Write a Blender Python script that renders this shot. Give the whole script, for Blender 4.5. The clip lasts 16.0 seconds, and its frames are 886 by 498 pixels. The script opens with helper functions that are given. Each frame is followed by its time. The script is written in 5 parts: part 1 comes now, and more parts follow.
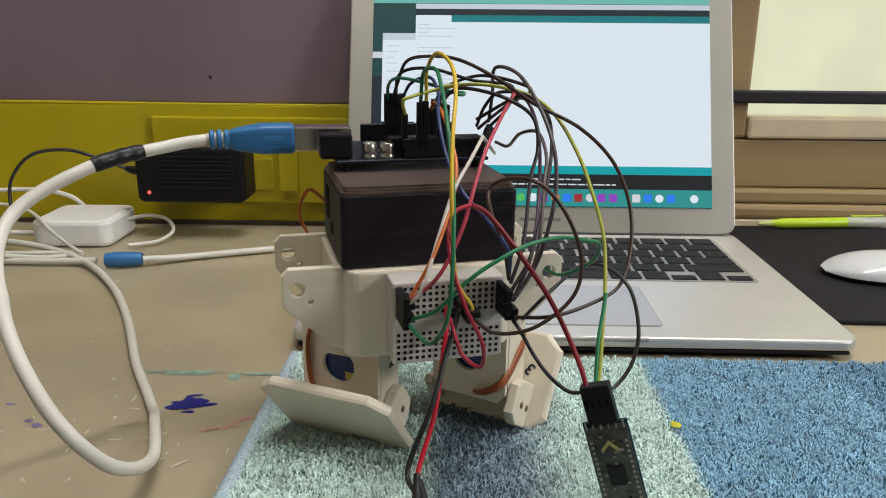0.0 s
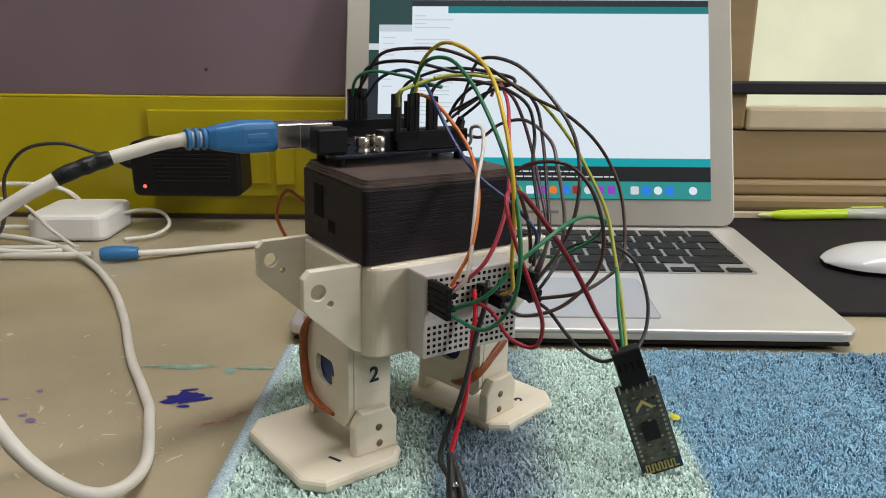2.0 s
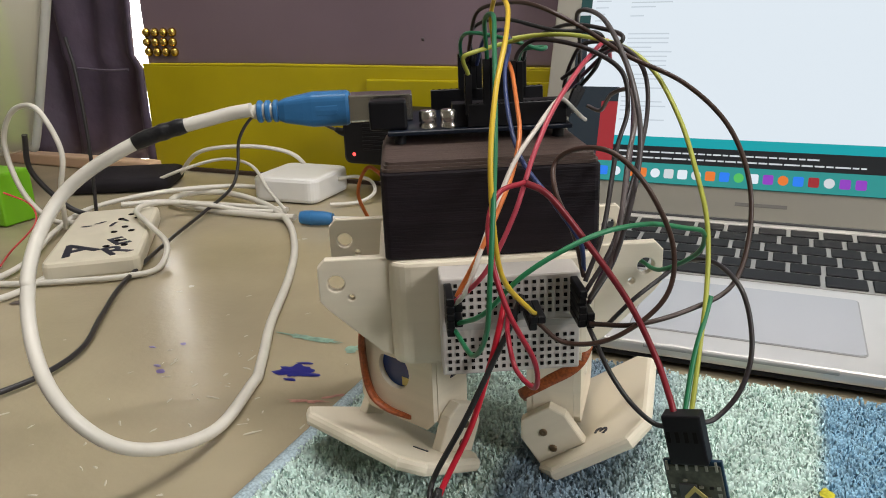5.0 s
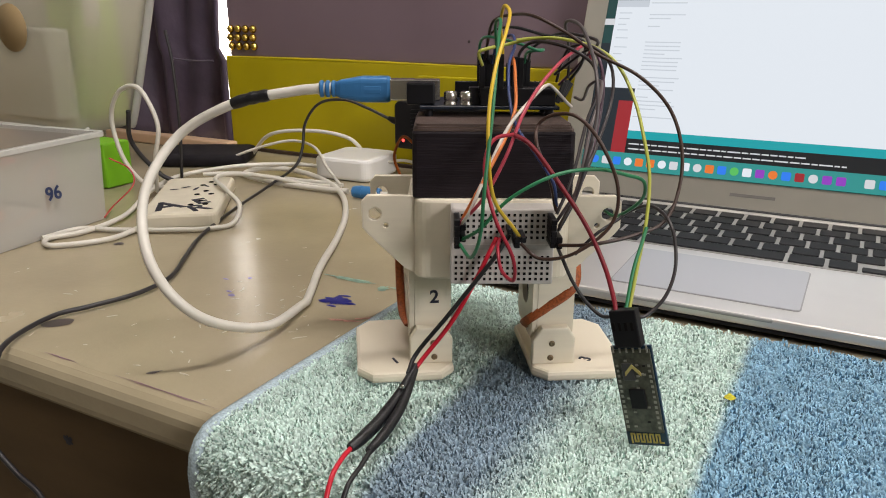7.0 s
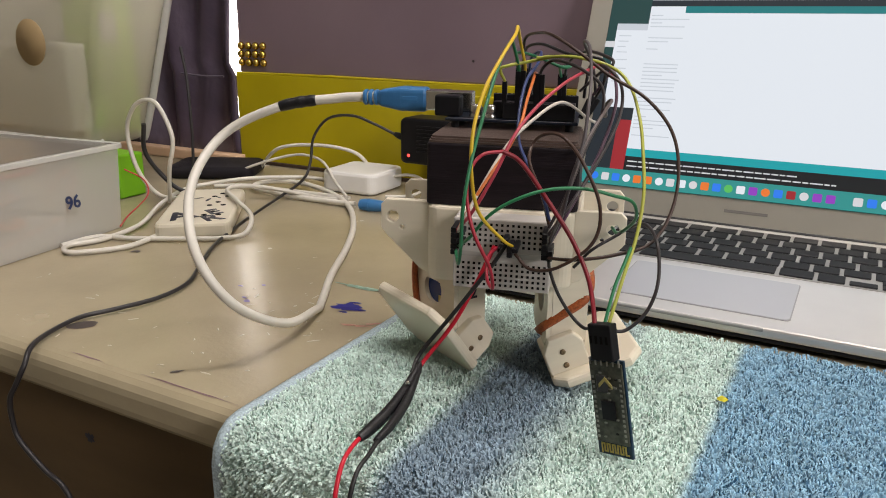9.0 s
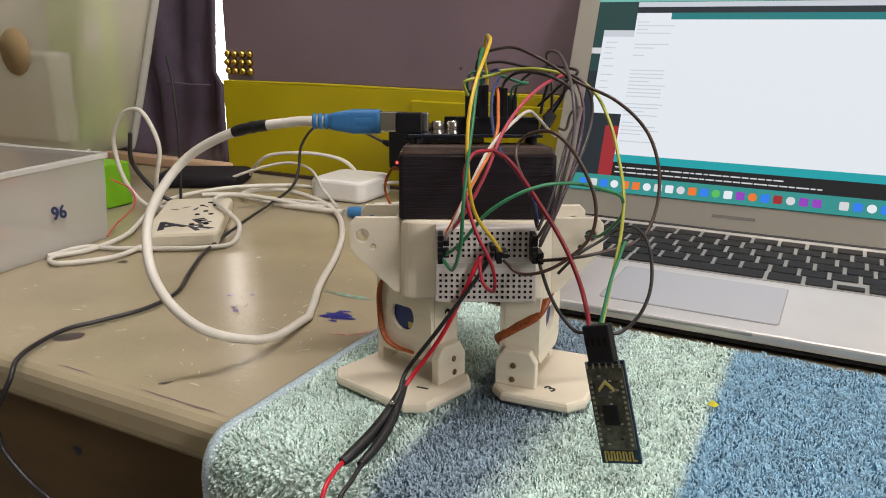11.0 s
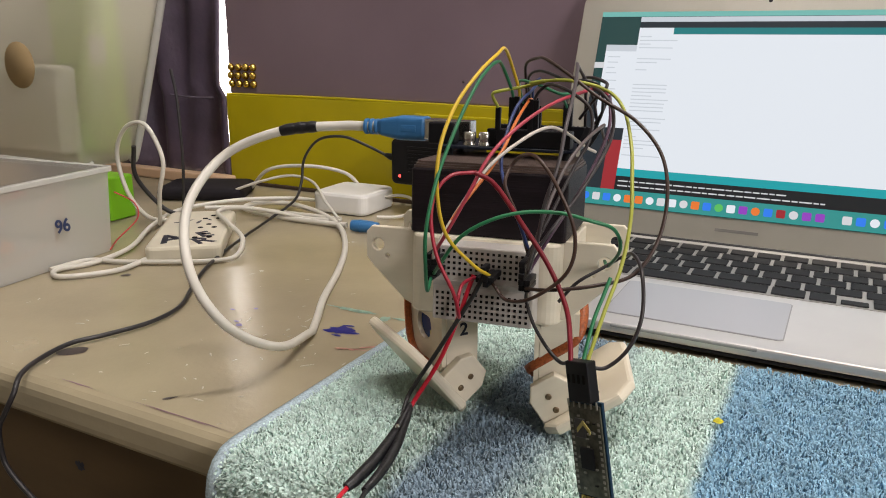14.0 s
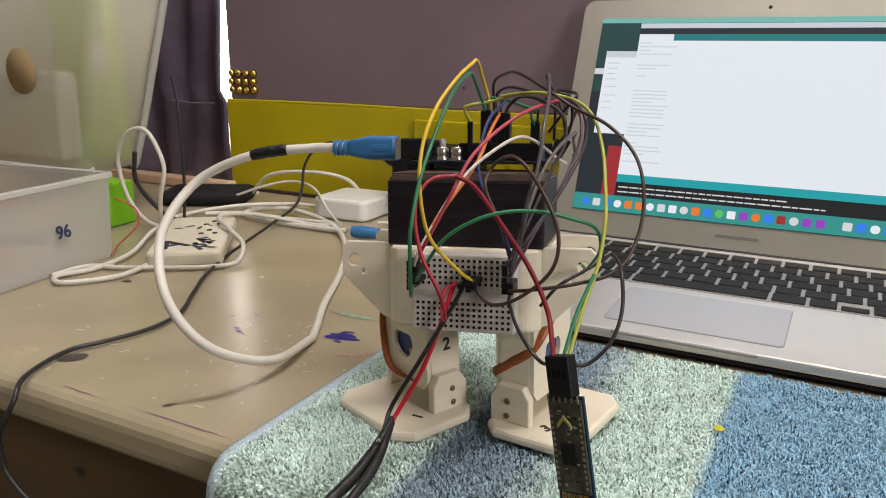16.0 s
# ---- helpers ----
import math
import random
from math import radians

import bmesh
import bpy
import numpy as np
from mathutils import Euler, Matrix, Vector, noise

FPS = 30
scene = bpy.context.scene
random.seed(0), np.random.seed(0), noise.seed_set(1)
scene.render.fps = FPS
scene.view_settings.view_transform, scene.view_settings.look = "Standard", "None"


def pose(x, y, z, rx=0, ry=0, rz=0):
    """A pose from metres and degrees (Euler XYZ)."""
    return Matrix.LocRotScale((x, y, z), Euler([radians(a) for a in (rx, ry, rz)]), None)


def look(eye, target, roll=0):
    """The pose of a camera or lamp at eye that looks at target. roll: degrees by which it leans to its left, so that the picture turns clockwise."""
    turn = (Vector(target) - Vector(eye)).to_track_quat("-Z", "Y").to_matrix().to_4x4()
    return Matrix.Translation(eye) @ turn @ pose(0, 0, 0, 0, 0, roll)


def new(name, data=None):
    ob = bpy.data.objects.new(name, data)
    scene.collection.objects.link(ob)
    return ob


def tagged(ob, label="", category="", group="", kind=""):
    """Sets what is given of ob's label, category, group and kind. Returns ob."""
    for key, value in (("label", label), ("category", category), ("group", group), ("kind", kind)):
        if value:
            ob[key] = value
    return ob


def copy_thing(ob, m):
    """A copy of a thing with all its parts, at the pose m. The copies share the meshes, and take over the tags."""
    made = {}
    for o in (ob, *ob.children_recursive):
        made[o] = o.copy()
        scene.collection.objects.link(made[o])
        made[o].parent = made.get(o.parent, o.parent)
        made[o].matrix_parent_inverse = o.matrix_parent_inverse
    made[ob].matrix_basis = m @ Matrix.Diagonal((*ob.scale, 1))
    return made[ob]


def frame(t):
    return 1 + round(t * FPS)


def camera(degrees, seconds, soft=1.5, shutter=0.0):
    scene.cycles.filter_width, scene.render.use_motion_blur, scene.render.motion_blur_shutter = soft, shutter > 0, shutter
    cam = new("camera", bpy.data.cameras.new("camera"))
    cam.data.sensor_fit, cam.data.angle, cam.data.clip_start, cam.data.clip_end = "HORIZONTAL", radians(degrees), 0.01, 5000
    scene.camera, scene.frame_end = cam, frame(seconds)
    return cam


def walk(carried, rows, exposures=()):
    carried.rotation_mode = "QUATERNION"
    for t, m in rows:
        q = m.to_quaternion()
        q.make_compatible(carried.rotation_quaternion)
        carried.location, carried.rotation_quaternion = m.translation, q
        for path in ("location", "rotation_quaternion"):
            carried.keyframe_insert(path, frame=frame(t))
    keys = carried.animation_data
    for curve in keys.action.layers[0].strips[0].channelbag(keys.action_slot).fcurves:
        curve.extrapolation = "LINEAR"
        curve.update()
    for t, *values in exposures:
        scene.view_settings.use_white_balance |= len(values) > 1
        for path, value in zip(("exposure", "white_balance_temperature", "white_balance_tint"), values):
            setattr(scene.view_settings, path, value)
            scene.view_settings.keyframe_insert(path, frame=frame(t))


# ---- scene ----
cam = camera(60.2, 16.0, soft=1.0)
PATH = [
    (0, (0.098, -0.405, 0.181), (0.049, 1.515, -0.377), 0.4),
    (0.5, (0.098, -0.404, 0.181), (0.049, 1.514, -0.382), 0.3),
    (1, (0.097, -0.405, 0.181), (0.051, 1.513, -0.385), 0.4),
    (1.5, (0.099, -0.404, 0.181), (0.051, 1.512, -0.389), 0.2),
    (2, (0.099, -0.402, 0.179), (0.053, 1.513, -0.393), 0.2),
    (2.5, (0.099, -0.403, 0.181), (0.028, 1.51, -0.399), 0.1),
    (3, (0.097, -0.401, 0.179), (0.0, 1.511, -0.399), -0.0),
    (3.5, (0.12, -0.39, 0.182), (-0.086, 1.51, -0.407), -0.3),
    (4, (0.136, -0.357, 0.173), (-0.339, 1.489, -0.432), -0.9),
    (4.2, (0.152, -0.346, 0.173), (-0.41, 1.473, -0.439), -1.2),
    (6.3, (0.188, -0.343, 0.177), (-0.7, 1.331, -0.463), -1.0),
    (6.5, (0.202, -0.36, 0.17), (-0.696, 1.311, -0.464), -0.8),
    (7, (0.233, -0.417, 0.176), (-0.686, 1.247, -0.442), -0.2),
    (7.5, (0.24, -0.432, 0.174), (-0.689, 1.233, -0.431), 0.2),
    (8, (0.237, -0.434, 0.175), (-0.694, 1.234, -0.418), 0.5),
    (8.5, (0.237, -0.438, 0.178), (-0.687, 1.236, -0.408), 0.6),
    (9, (0.238, -0.44, 0.179), (-0.68, 1.24, -0.399), 0.5),
    (11.5, (0.237, -0.439, 0.18), (-0.655, 1.262, -0.379), 0.2),
    (12, (0.237, -0.437, 0.181), (-0.658, 1.264, -0.372), 0.1),
    (12.5, (0.236, -0.437, 0.181), (-0.66, 1.265, -0.366), 0.1),
    (13, (0.236, -0.439, 0.182), (-0.662, 1.264, -0.361), 0.1),
    (13.5, (0.236, -0.44, 0.182), (-0.663, 1.264, -0.357), 0.2),
    (14, (0.235, -0.44, 0.182), (-0.664, 1.264, -0.353), 0.3),
    (14.5, (0.236, -0.44, 0.182), (-0.667, 1.264, -0.348), 0.3),
    (15, (0.235, -0.439, 0.183), (-0.667, 1.266, -0.345), 0.4),
    (15.5, (0.235, -0.439, 0.182), (-0.669, 1.266, -0.343), 0.3),
    (16, (0.235, -0.44, 0.183), (-0.667, 1.267, -0.34), 0.3),
]
walk(cam, [(t, look(eye, target, roll)) for t, eye, target, roll in PATH], [(0.0, -0.09, 6260, 7), (3.0, -0.09, 6260, 7), (4.2, -0.04, 6300, 7), (6.5, -0.01, 6480, 10), (8.0, -0.02, 6580, 11.5), (16.0, -0.02, 6580, 11.5)])

# ---- light ----
world = bpy.data.worlds.new("world")
scene.world = world
world.use_nodes = True
wn = world.node_tree.nodes
sky = wn.new("ShaderNodeTexSky")
sky.sky_type, sky.sun_disc, sky.sun_elevation, sky.sun_rotation = "NISHITA", False, radians(40), radians(60)
wn["Background"].inputs["Strength"].default_value = 0.10
world.node_tree.links.new(sky.outputs["Color"], wn["Background"].inputs["Color"])


def area_lamp(name, m, sx, sy, watts, colour):
    d = bpy.data.lights.new(name, "AREA")
    d.shape, d.size, d.size_y, d.energy, d.color = "RECTANGLE", sx, sy, watts, colour
    o = new(name, d)
    o.matrix_world = m
    return o


# daylight in the opening of the room's other window, and the ceiling tube
area_lamp("room_window_light", look((1.62, -0.72, 0.82), (0.0, -0.1, 0.0)), 0.45, 0.45, 16.5, (1.0, 0.955, 0.93))
area_lamp("ceiling_tube_light", look((0.30, -0.13, 1.62), (0.27, -0.10, 0)), 1.2, 0.10, 22.6, (1.0, 0.945, 0.90))


# ---- materials ----
def mat(name, colour, rough=0.5, metal=0.0, var=0.0, scale=60.0, bump=0.0, bscale=400.0, emit=0.0, trans=0.0, alpha=1.0,
        ior=1.45, coat=0.0, stretch=(1, 1, 1), rvar=0.0, ramp=None, island=0.0, depth=0.0006, sheen=0.0, spec=0.5):
    m = bpy.data.materials.new(name)
    m.use_nodes = True
    nt = m.node_tree
    b = nt.nodes["Principled BSDF"]
    col = (*colour, 1)
    for key, value in (("Base Color", col), ("Roughness", rough), ("Metallic", metal), ("IOR", ior), ("Coat Weight", coat),
                       ("Transmission Weight", trans), ("Alpha", alpha), ("Sheen Weight", sheen), ("Specular IOR Level", spec)):
        b.inputs[key].default_value = value
    if emit:
        b.inputs["Emission Color"].default_value = col
        b.inputs["Emission Strength"].default_value = emit
        b.inputs["Base Color"].default_value = (0.02, 0.02, 0.02, 1)
    tc = nt.nodes.new("ShaderNodeTexCoord")
    mp = nt.nodes.new("ShaderNodeMapping")
    mp.inputs["Scale"].default_value = stretch
    nt.links.new(tc.outputs["Object"], mp.inputs["Vector"])
    n1 = nt.nodes.new("ShaderNodeTexNoise")
    n1.inputs["Scale"].default_value = scale
    n1.inputs["Detail"].default_value = 6
    nt.links.new(mp.outputs["Vector"], n1.inputs["Vector"])
    tint = None
    if ramp:
        # stripes across x: (position in metres, colour), over 0.5 m
        sx = nt.nodes.new("ShaderNodeSeparateXYZ")
        nt.links.new(tc.outputs["Object"], sx.inputs["Vector"])
        wob = nt.nodes.new("ShaderNodeMath")
        wob.operation = "MULTIPLY_ADD"
        wob.inputs[1].default_value = 0.006
        nt.links.new(n1.outputs["Fac"], wob.inputs[0])
        nt.links.new(sx.outputs["X"], wob.inputs[2])
        mr = nt.nodes.new("ShaderNodeMapRange")
        mr.inputs["From Max"].default_value = 0.5
        nt.links.new(wob.outputs[0], mr.inputs["Value"])
        r = nt.nodes.new("ShaderNodeValToRGB")
        el = r.color_ramp.elements
        while len(el) < len(ramp):
            el.new(0.5)
        for e, (x, c) in zip(el, ramp):
            e.position, e.color = x / 0.5, (*c, 1)
        nt.links.new(mr.outputs["Result"], r.inputs["Fac"])
        tint = r.outputs["Color"]
    if var:
        r = nt.nodes.new("ShaderNodeValToRGB")
        r.color_ramp.elements[0].color = (1 - var, 1 - var, 1 - var, 1)
        r.color_ramp.elements[1].color = (1 + var, 1 + var, 1 + var, 1)
        r.color_ramp.elements[0].position, r.color_ramp.elements[1].position = 0.3, 0.7
        nt.links.new(n1.outputs["Fac"], r.inputs["Fac"])
        tint = mixed(nt, tint, col, r.outputs["Color"])
    if island:
        geo = nt.nodes.new("ShaderNodeNewGeometry")
        mr = nt.nodes.new("ShaderNodeMapRange")
        mr.inputs["To Min"].default_value, mr.inputs["To Max"].default_value = 1 - island, 1 + island
        nt.links.new(geo.outputs["Random Per Island"], mr.inputs["Value"])
        tint = mixed(nt, tint, col, mr.outputs["Result"])
    if tint:
        nt.links.new(tint, b.inputs["Emission Color" if emit else "Base Color"])
    if rvar:
        mr = nt.nodes.new("ShaderNodeMapRange")
        mr.inputs["To Min"].default_value, mr.inputs["To Max"].default_value = max(0.02, rough - rvar), min(1, rough + rvar)
        nt.links.new(n1.outputs["Fac"], mr.inputs["Value"])
        nt.links.new(mr.outputs["Result"], b.inputs["Roughness"])
    if bump:
        n2 = nt.nodes.new("ShaderNodeTexNoise")
        n2.inputs["Scale"].default_value = bscale
        n2.inputs["Detail"].default_value = 4
        nt.links.new(mp.outputs["Vector"], n2.inputs["Vector"])
        bp = nt.nodes.new("ShaderNodeBump")
        bp.inputs["Strength"].default_value = bump
        bp.inputs["Distance"].default_value = depth
        nt.links.new(n2.outputs["Fac"], bp.inputs["Height"])
        nt.links.new(bp.outputs["Normal"], b.inputs["Normal"])
    return m


def mixed(nt, tint, col, by):
    x = nt.nodes.new("ShaderNodeMix")
    x.data_type, x.blend_type = "RGBA", "MULTIPLY"
    x.inputs["Factor"].default_value = 1
    if tint:
        nt.links.new(tint, x.inputs["A"])
    else:
        x.inputs["A"].default_value = col
    nt.links.new(by, x.inputs["B"])
    return x.outputs["Result"]


DESK = mat("desk_paint", (0.36, 0.305, 0.205), 0.24, var=0.10, scale=14, bump=0.3, bscale=260, rvar=0.09, depth=0.0004)
DESKFRONT = mat("desk_front_paint", (0.10, 0.062, 0.026), 0.7, var=0.18, scale=9, bump=0.2, bscale=120, stretch=(1, 1, 4))
PURPLE = mat("mauve_paint", (0.188, 0.136, 0.167), 0.38, var=0.10, scale=6, bump=0.12, bscale=90, rvar=0.08)
YELLOW = mat("yellow_paint", (0.44, 0.36, 0.006), 0.36, var=0.10, scale=11, bump=0.15, bscale=120)
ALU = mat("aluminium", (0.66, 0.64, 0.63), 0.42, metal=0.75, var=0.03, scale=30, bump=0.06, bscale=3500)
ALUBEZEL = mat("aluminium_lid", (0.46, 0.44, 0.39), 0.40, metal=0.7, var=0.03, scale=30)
PAD = mat("trackpad_glass", (0.46, 0.46, 0.49), 0.35, metal=0.5)
GROOVE = mat("groove", (0.30, 0.30, 0.30), 0.6)
KEY = mat("black_key", (0.006, 0.006, 0.008), 0.55, spec=0.25, var=0.1, scale=400)
WHITEP = mat("printed_white_plastic", (0.72, 0.65, 0.525), 0.40, var=0.05, scale=45, bump=0.10, bscale=700, stretch=(0.1, 0.1, 3.5))
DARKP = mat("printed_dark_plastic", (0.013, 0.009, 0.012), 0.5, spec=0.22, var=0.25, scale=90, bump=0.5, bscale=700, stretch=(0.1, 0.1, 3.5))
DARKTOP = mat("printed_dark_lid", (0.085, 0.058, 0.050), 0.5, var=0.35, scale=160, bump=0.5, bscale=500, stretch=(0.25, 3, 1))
BLACK = mat("black_plastic", (0.006, 0.006, 0.008), 0.42, spec=0.3, var=0.15, scale=120)
PINBLACK = mat("pin_housing_black", (0.006, 0.006, 0.008), 0.45, spec=0.3)
PCB = mat("dark_circuit_board", (0.006, 0.010, 0.020), 0.4, spec=0.3, var=0.3, scale=300)
PCBGREEN = mat("module_circuit_board", (0.065, 0.068, 0.05), 0.3, var=0.55, scale=520)
PCBBLUE = mat("carrier_board_blue", (0.008, 0.030, 0.060), 0.35)
GOLD = mat("gold_track", (0.55, 0.40, 0.12), 0.35, metal=0.8)
STEEL = mat("bright_metal", (0.62, 0.60, 0.57), 0.25, metal=1.0, bump=0.1, bscale=300)
TINNED = mat("tinned_pad", (0.32, 0.31, 0.27), 0.4, metal=0.6)
BRASS = mat("brass", (0.62, 0.42, 0.10), 0.25, metal=1.0)
MATBLACK = mat("mouse_mat_black", (0.012, 0.010, 0.013), 0.75, spec=0.25, var=0.2, scale=50, bump=0.3, bscale=1500)
WOOD = mat("window_wood", (0.30, 0.21, 0.105), 0.5, var=0.15, scale=14, bump=0.2, bscale=60, stretch=(0.2, 1, 3))
WOODPALE = mat("window_sill_cream", (0.62, 0.52, 0.36), 0.5, var=0.1, scale=30)
GLOW = mat("frosted_window_glass", (0.90, 0.87, 0.60), 0.6, emit=0.85, var=0.12, scale=9)
DAYLIGHT = mat("outside_daylight", (1.0, 0.93, 0.86), 0.6, emit=14.0)
WHITE = mat("white_plastic", (0.76, 0.75, 0.73), 0.3, var=0.03, scale=40)
BREAD = mat("breadboard_plastic", (0.52, 0.485, 0.46), 0.45, var=0.03, scale=120)
HOLE = mat("contact_hole", (0.008, 0.007, 0.007), 0.8, spec=0.1)
CABLEW = mat("white_cable", (0.62, 0.59, 0.53), 0.38, var=0.06, scale=60)
CABLEK = mat("black_cable", (0.022, 0.020, 0.022), 0.4)
BLUE = mat("blue_plug", (0.035, 0.155, 0.36), 0.42, var=0.08, scale=120, bump=0.1, bscale=500)
SERVO = mat("servo_blue", (0.014, 0.040, 0.18), 0.25)
LABELY = mat("servo_label", (0.62, 0.52, 0.16), 0.4)
TAPE = mat("black_tape", (0.008, 0.008, 0.010), 0.42, bump=0.6, bscale=300, depth=0.001)
INK = mat("marker_ink", (0.015, 0.016, 0.03), 0.5)
INKBLUE = mat("marker_ink_blue", (0.02, 0.035, 0.10), 0.5)
PURPLECLOTH = mat("purple_cloth", (0.075, 0.055, 0.085), 0.5, var=0.25, scale=18, bump=0.5, bscale=45, depth=0.004)
GREENP = mat("green_plastic", (0.16, 0.42, 0.012), 0.4, var=0.05, scale=30)
GREENDIM = mat("green_folder", (0.40, 0.56, 0.10), 0.5, var=0.1, scale=8)
PAPER = mat("paper_white", (0.72, 0.70, 0.64), 0.7)
CARD = mat("brown_card", (0.34, 0.24, 0.12), 0.7)
CLEAR = mat("clear_plastic", (0.66, 0.64, 0.60), 0.28, alpha=0.42, bump=0.1, bscale=40)
CLEARRIM = mat("clear_plastic_rim", (0.66, 0.66, 0.63), 0.25, alpha=0.62)
CLEARDIM = mat("tub_plastic", (0.78, 0.74, 0.63), 0.3, alpha=0.37, bump=0.1, bscale=30)
WOODPINK = mat("bare_wood", (0.62, 0.42, 0.28), 0.5, var=0.1, scale=30, stretch=(0.1, 1, 1))
MOUSEW = mat("mouse_white", (0.60, 0.60, 0.62), 0.16)
PENGREEN = mat("highlighter_green", (0.45, 0.62, 0.02), 0.35)
LED = mat("red_led", (1.0, 0.06, 0.05), 0.4, emit=3.0)
WALLM = mat("room_wall_paint", (0.40, 0.38, 0.32), 0.7, var=0.06, scale=4)
CEILM = mat("ceiling_paint", (0.75, 0.74, 0.70), 0.8, var=0.03, scale=4)
FLOORM = mat("floor_tile", (0.30, 0.26, 0.21), 0.4, var=0.1, scale=5)
MINT, SLATE, TBLUE, TDEEP = (0.58, 0.72, 0.67), (0.225, 0.31, 0.385), (0.24, 0.42, 0.56), (0.175, 0.32, 0.45)
STRIPES = [(0.0, MINT), (0.086, MINT), (0.094, SLATE), (0.125, SLATE), (0.150, MINT), (0.198, MINT), (0.203, TBLUE), (0.300, TBLUE), (0.308, TDEEP), (0.499, TDEEP)]
TOWELM = mat("terry_pile", (0.5, 0.5, 0.5), 0.95, ramp=STRIPES, scale=110, var=0.14, island=0.17, sheen=0.2)
TOWELB = mat("terry_ground", (0.5, 0.5, 0.5), 0.98, ramp=STRIPES, scale=260, var=0.15, bump=0.8, bscale=420, depth=0.0015)
HEM = mat("towel_hem", (0.36, 0.45, 0.50), 0.9, var=0.35, scale=900)
SCR = {n: mat("screen_" + n, c, 0.25, emit=e) for n, c, e in (
    ("white", (0.745, 0.80, 0.86), 1.0), ("grey", (0.55, 0.60, 0.66), 1.0), ("text", (0.22, 0.26, 0.30), 0.9), ("teal", (0.0, 0.37, 0.42), 0.9),
    ("dock", (0.03, 0.36, 0.34), 0.75), ("dark", (0.010, 0.022, 0.035), 0.7), ("console", (0.004, 0.007, 0.012), 0.6), ("menu", (0.22, 0.66, 0.60), 0.7),
    ("pine", (0.008, 0.06, 0.06), 0.8), ("red", (0.40, 0.02, 0.03), 0.8), ("blue", (0.02, 0.20, 0.85), 1.0), ("orange", (0.85, 0.20, 0.03), 0.9),
    ("green", (0.10, 0.55, 0.12), 0.9), ("violet", (0.30, 0.05, 0.55), 0.9), ("pale", (0.70, 0.72, 0.75), 0.9), ("toolbar", (0.0, 0.20, 0.22), 0.9))}


# ---- mesh helpers ----
def finish(name, bm, material, parent=None, label="", smooth=False):
    me = bpy.data.meshes.new(name)
    bmesh.ops.recalc_face_normals(bm, faces=bm.faces[:])
    if smooth:
        for f in bm.faces:
            f.smooth = True
    bm.to_mesh(me)
    bm.free()
    return placed(name, me, material, parent, label)


def placed(name, me, material, parent=None, label=""):
    if material and not me.materials:
        me.materials.append(material)
    o = new(name, me)
    o.parent = parent
    if label:
        o["label"] = label
    return o


def part(name, bm, material, parent, label="", smooth=False):
    return finish(name, bm, material, parent, label, smooth)


def empty(name, m=None):
    o = new(name)
    o.empty_display_size = 0.01
    if m is not None:
        o.matrix_world = m
    return o


def box(x0, x1, y0, y1, z0, z1, bevel=0.0, seg=2, bm=None):
    own = bm is None
    bm = bm or bmesh.new()
    vs = [bm.verts.new((x, y, z)) for z in (z0, z1) for y in (y0, y1) for x in (x0, x1)]
    for q in ((0, 1, 3, 2), (4, 6, 7, 5), (0, 4, 5, 1), (2, 3, 7, 6), (0, 2, 6, 4), (1, 5, 7, 3)):
        bm.faces.new([vs[i] for i in q])
    if bevel:
        es = {e for v in vs for e in v.link_edges}
        bmesh.ops.bevel(bm, geom=list(es), offset=bevel, segments=seg, profile=0.5, affect="EDGES")
    return bm


def ring(cx, cy, r, n=20):
    return [(cx + r * math.cos(2 * math.pi * k / n), cy + r * math.sin(2 * math.pi * k / n)) for k in range(n)]


def rounded(x0, x1, y0, y1, r, n=5):
    """A rectangle's outline with round corners, counter-clockwise."""
    out = []
    for cx, cy, a in ((x1 - r, y0 + r, -90), (x1 - r, y1 - r, 0), (x0 + r, y1 - r, 90), (x0 + r, y0 + r, 180)):
        out += [(cx + r * math.cos(radians(a + 90 * k / n)), cy + r * math.sin(radians(a + 90 * k / n))) for k in range(n + 1)]
    return out


def slab(outline, z0, z1, holes=(), axis="z", bevel=0.0, bm=None):
    """A plate over an outline, with holes through it. axis y: outline in x, z; axis x: outline in y, z."""
    own = bmesh.new()
    loops = []
    for line in (outline, *holes):
        vs = [own.verts.new((x, y, z0)) for x, y in line]
        loops.append([own.edges.new((vs[i], vs[(i + 1) % len(vs)])) for i in range(len(vs))])
    if holes:
        bmesh.ops.triangle_fill(own, edges=[e for l in loops for e in l], use_beauty=True)
    else:
        own.faces.new([v for v in own.verts])
    faces = own.faces[:]
    got = bmesh.ops.extrude_face_region(own, geom=faces)
    up = [v for v in got["geom"] if isinstance(v, bmesh.types.BMVert)]
    bmesh.ops.translate(own, verts=up, vec=(0, 0, z1 - z0))
    if bevel:
        bmesh.ops.recalc_face_normals(own, faces=own.faces[:])
        sharp = [e for e in own.edges if len(e.link_faces) == 2 and e.calc_face_angle(0) > 1.0 and abs(e.verts[0].co.z - e.verts[1].co.z) < 1e-6]
        bmesh.ops.bevel(own, geom=sharp, offset=bevel, segments=2, profile=0.5, affect="EDGES")
    if axis == "y":
        own.transform(Matrix(((1, 0, 0, 0), (0, 0, 1, 0), (0, 1, 0, 0), (0, 0, 0, 1))))
    if axis == "x":
        own.transform(Matrix(((0, 0, 1, 0), (1, 0, 0, 0), (0, 1, 0, 0), (0, 0, 0, 1))))
    return joined(bm, own)


def joined(bm, own):
    if bm is None:
        return own
    tmp = bpy.data.meshes.new("tmp")
    own.to_mesh(tmp)
    own.free()
    bm.from_mesh(tmp)
    bpy.data.meshes.remove(tmp)
    return bm


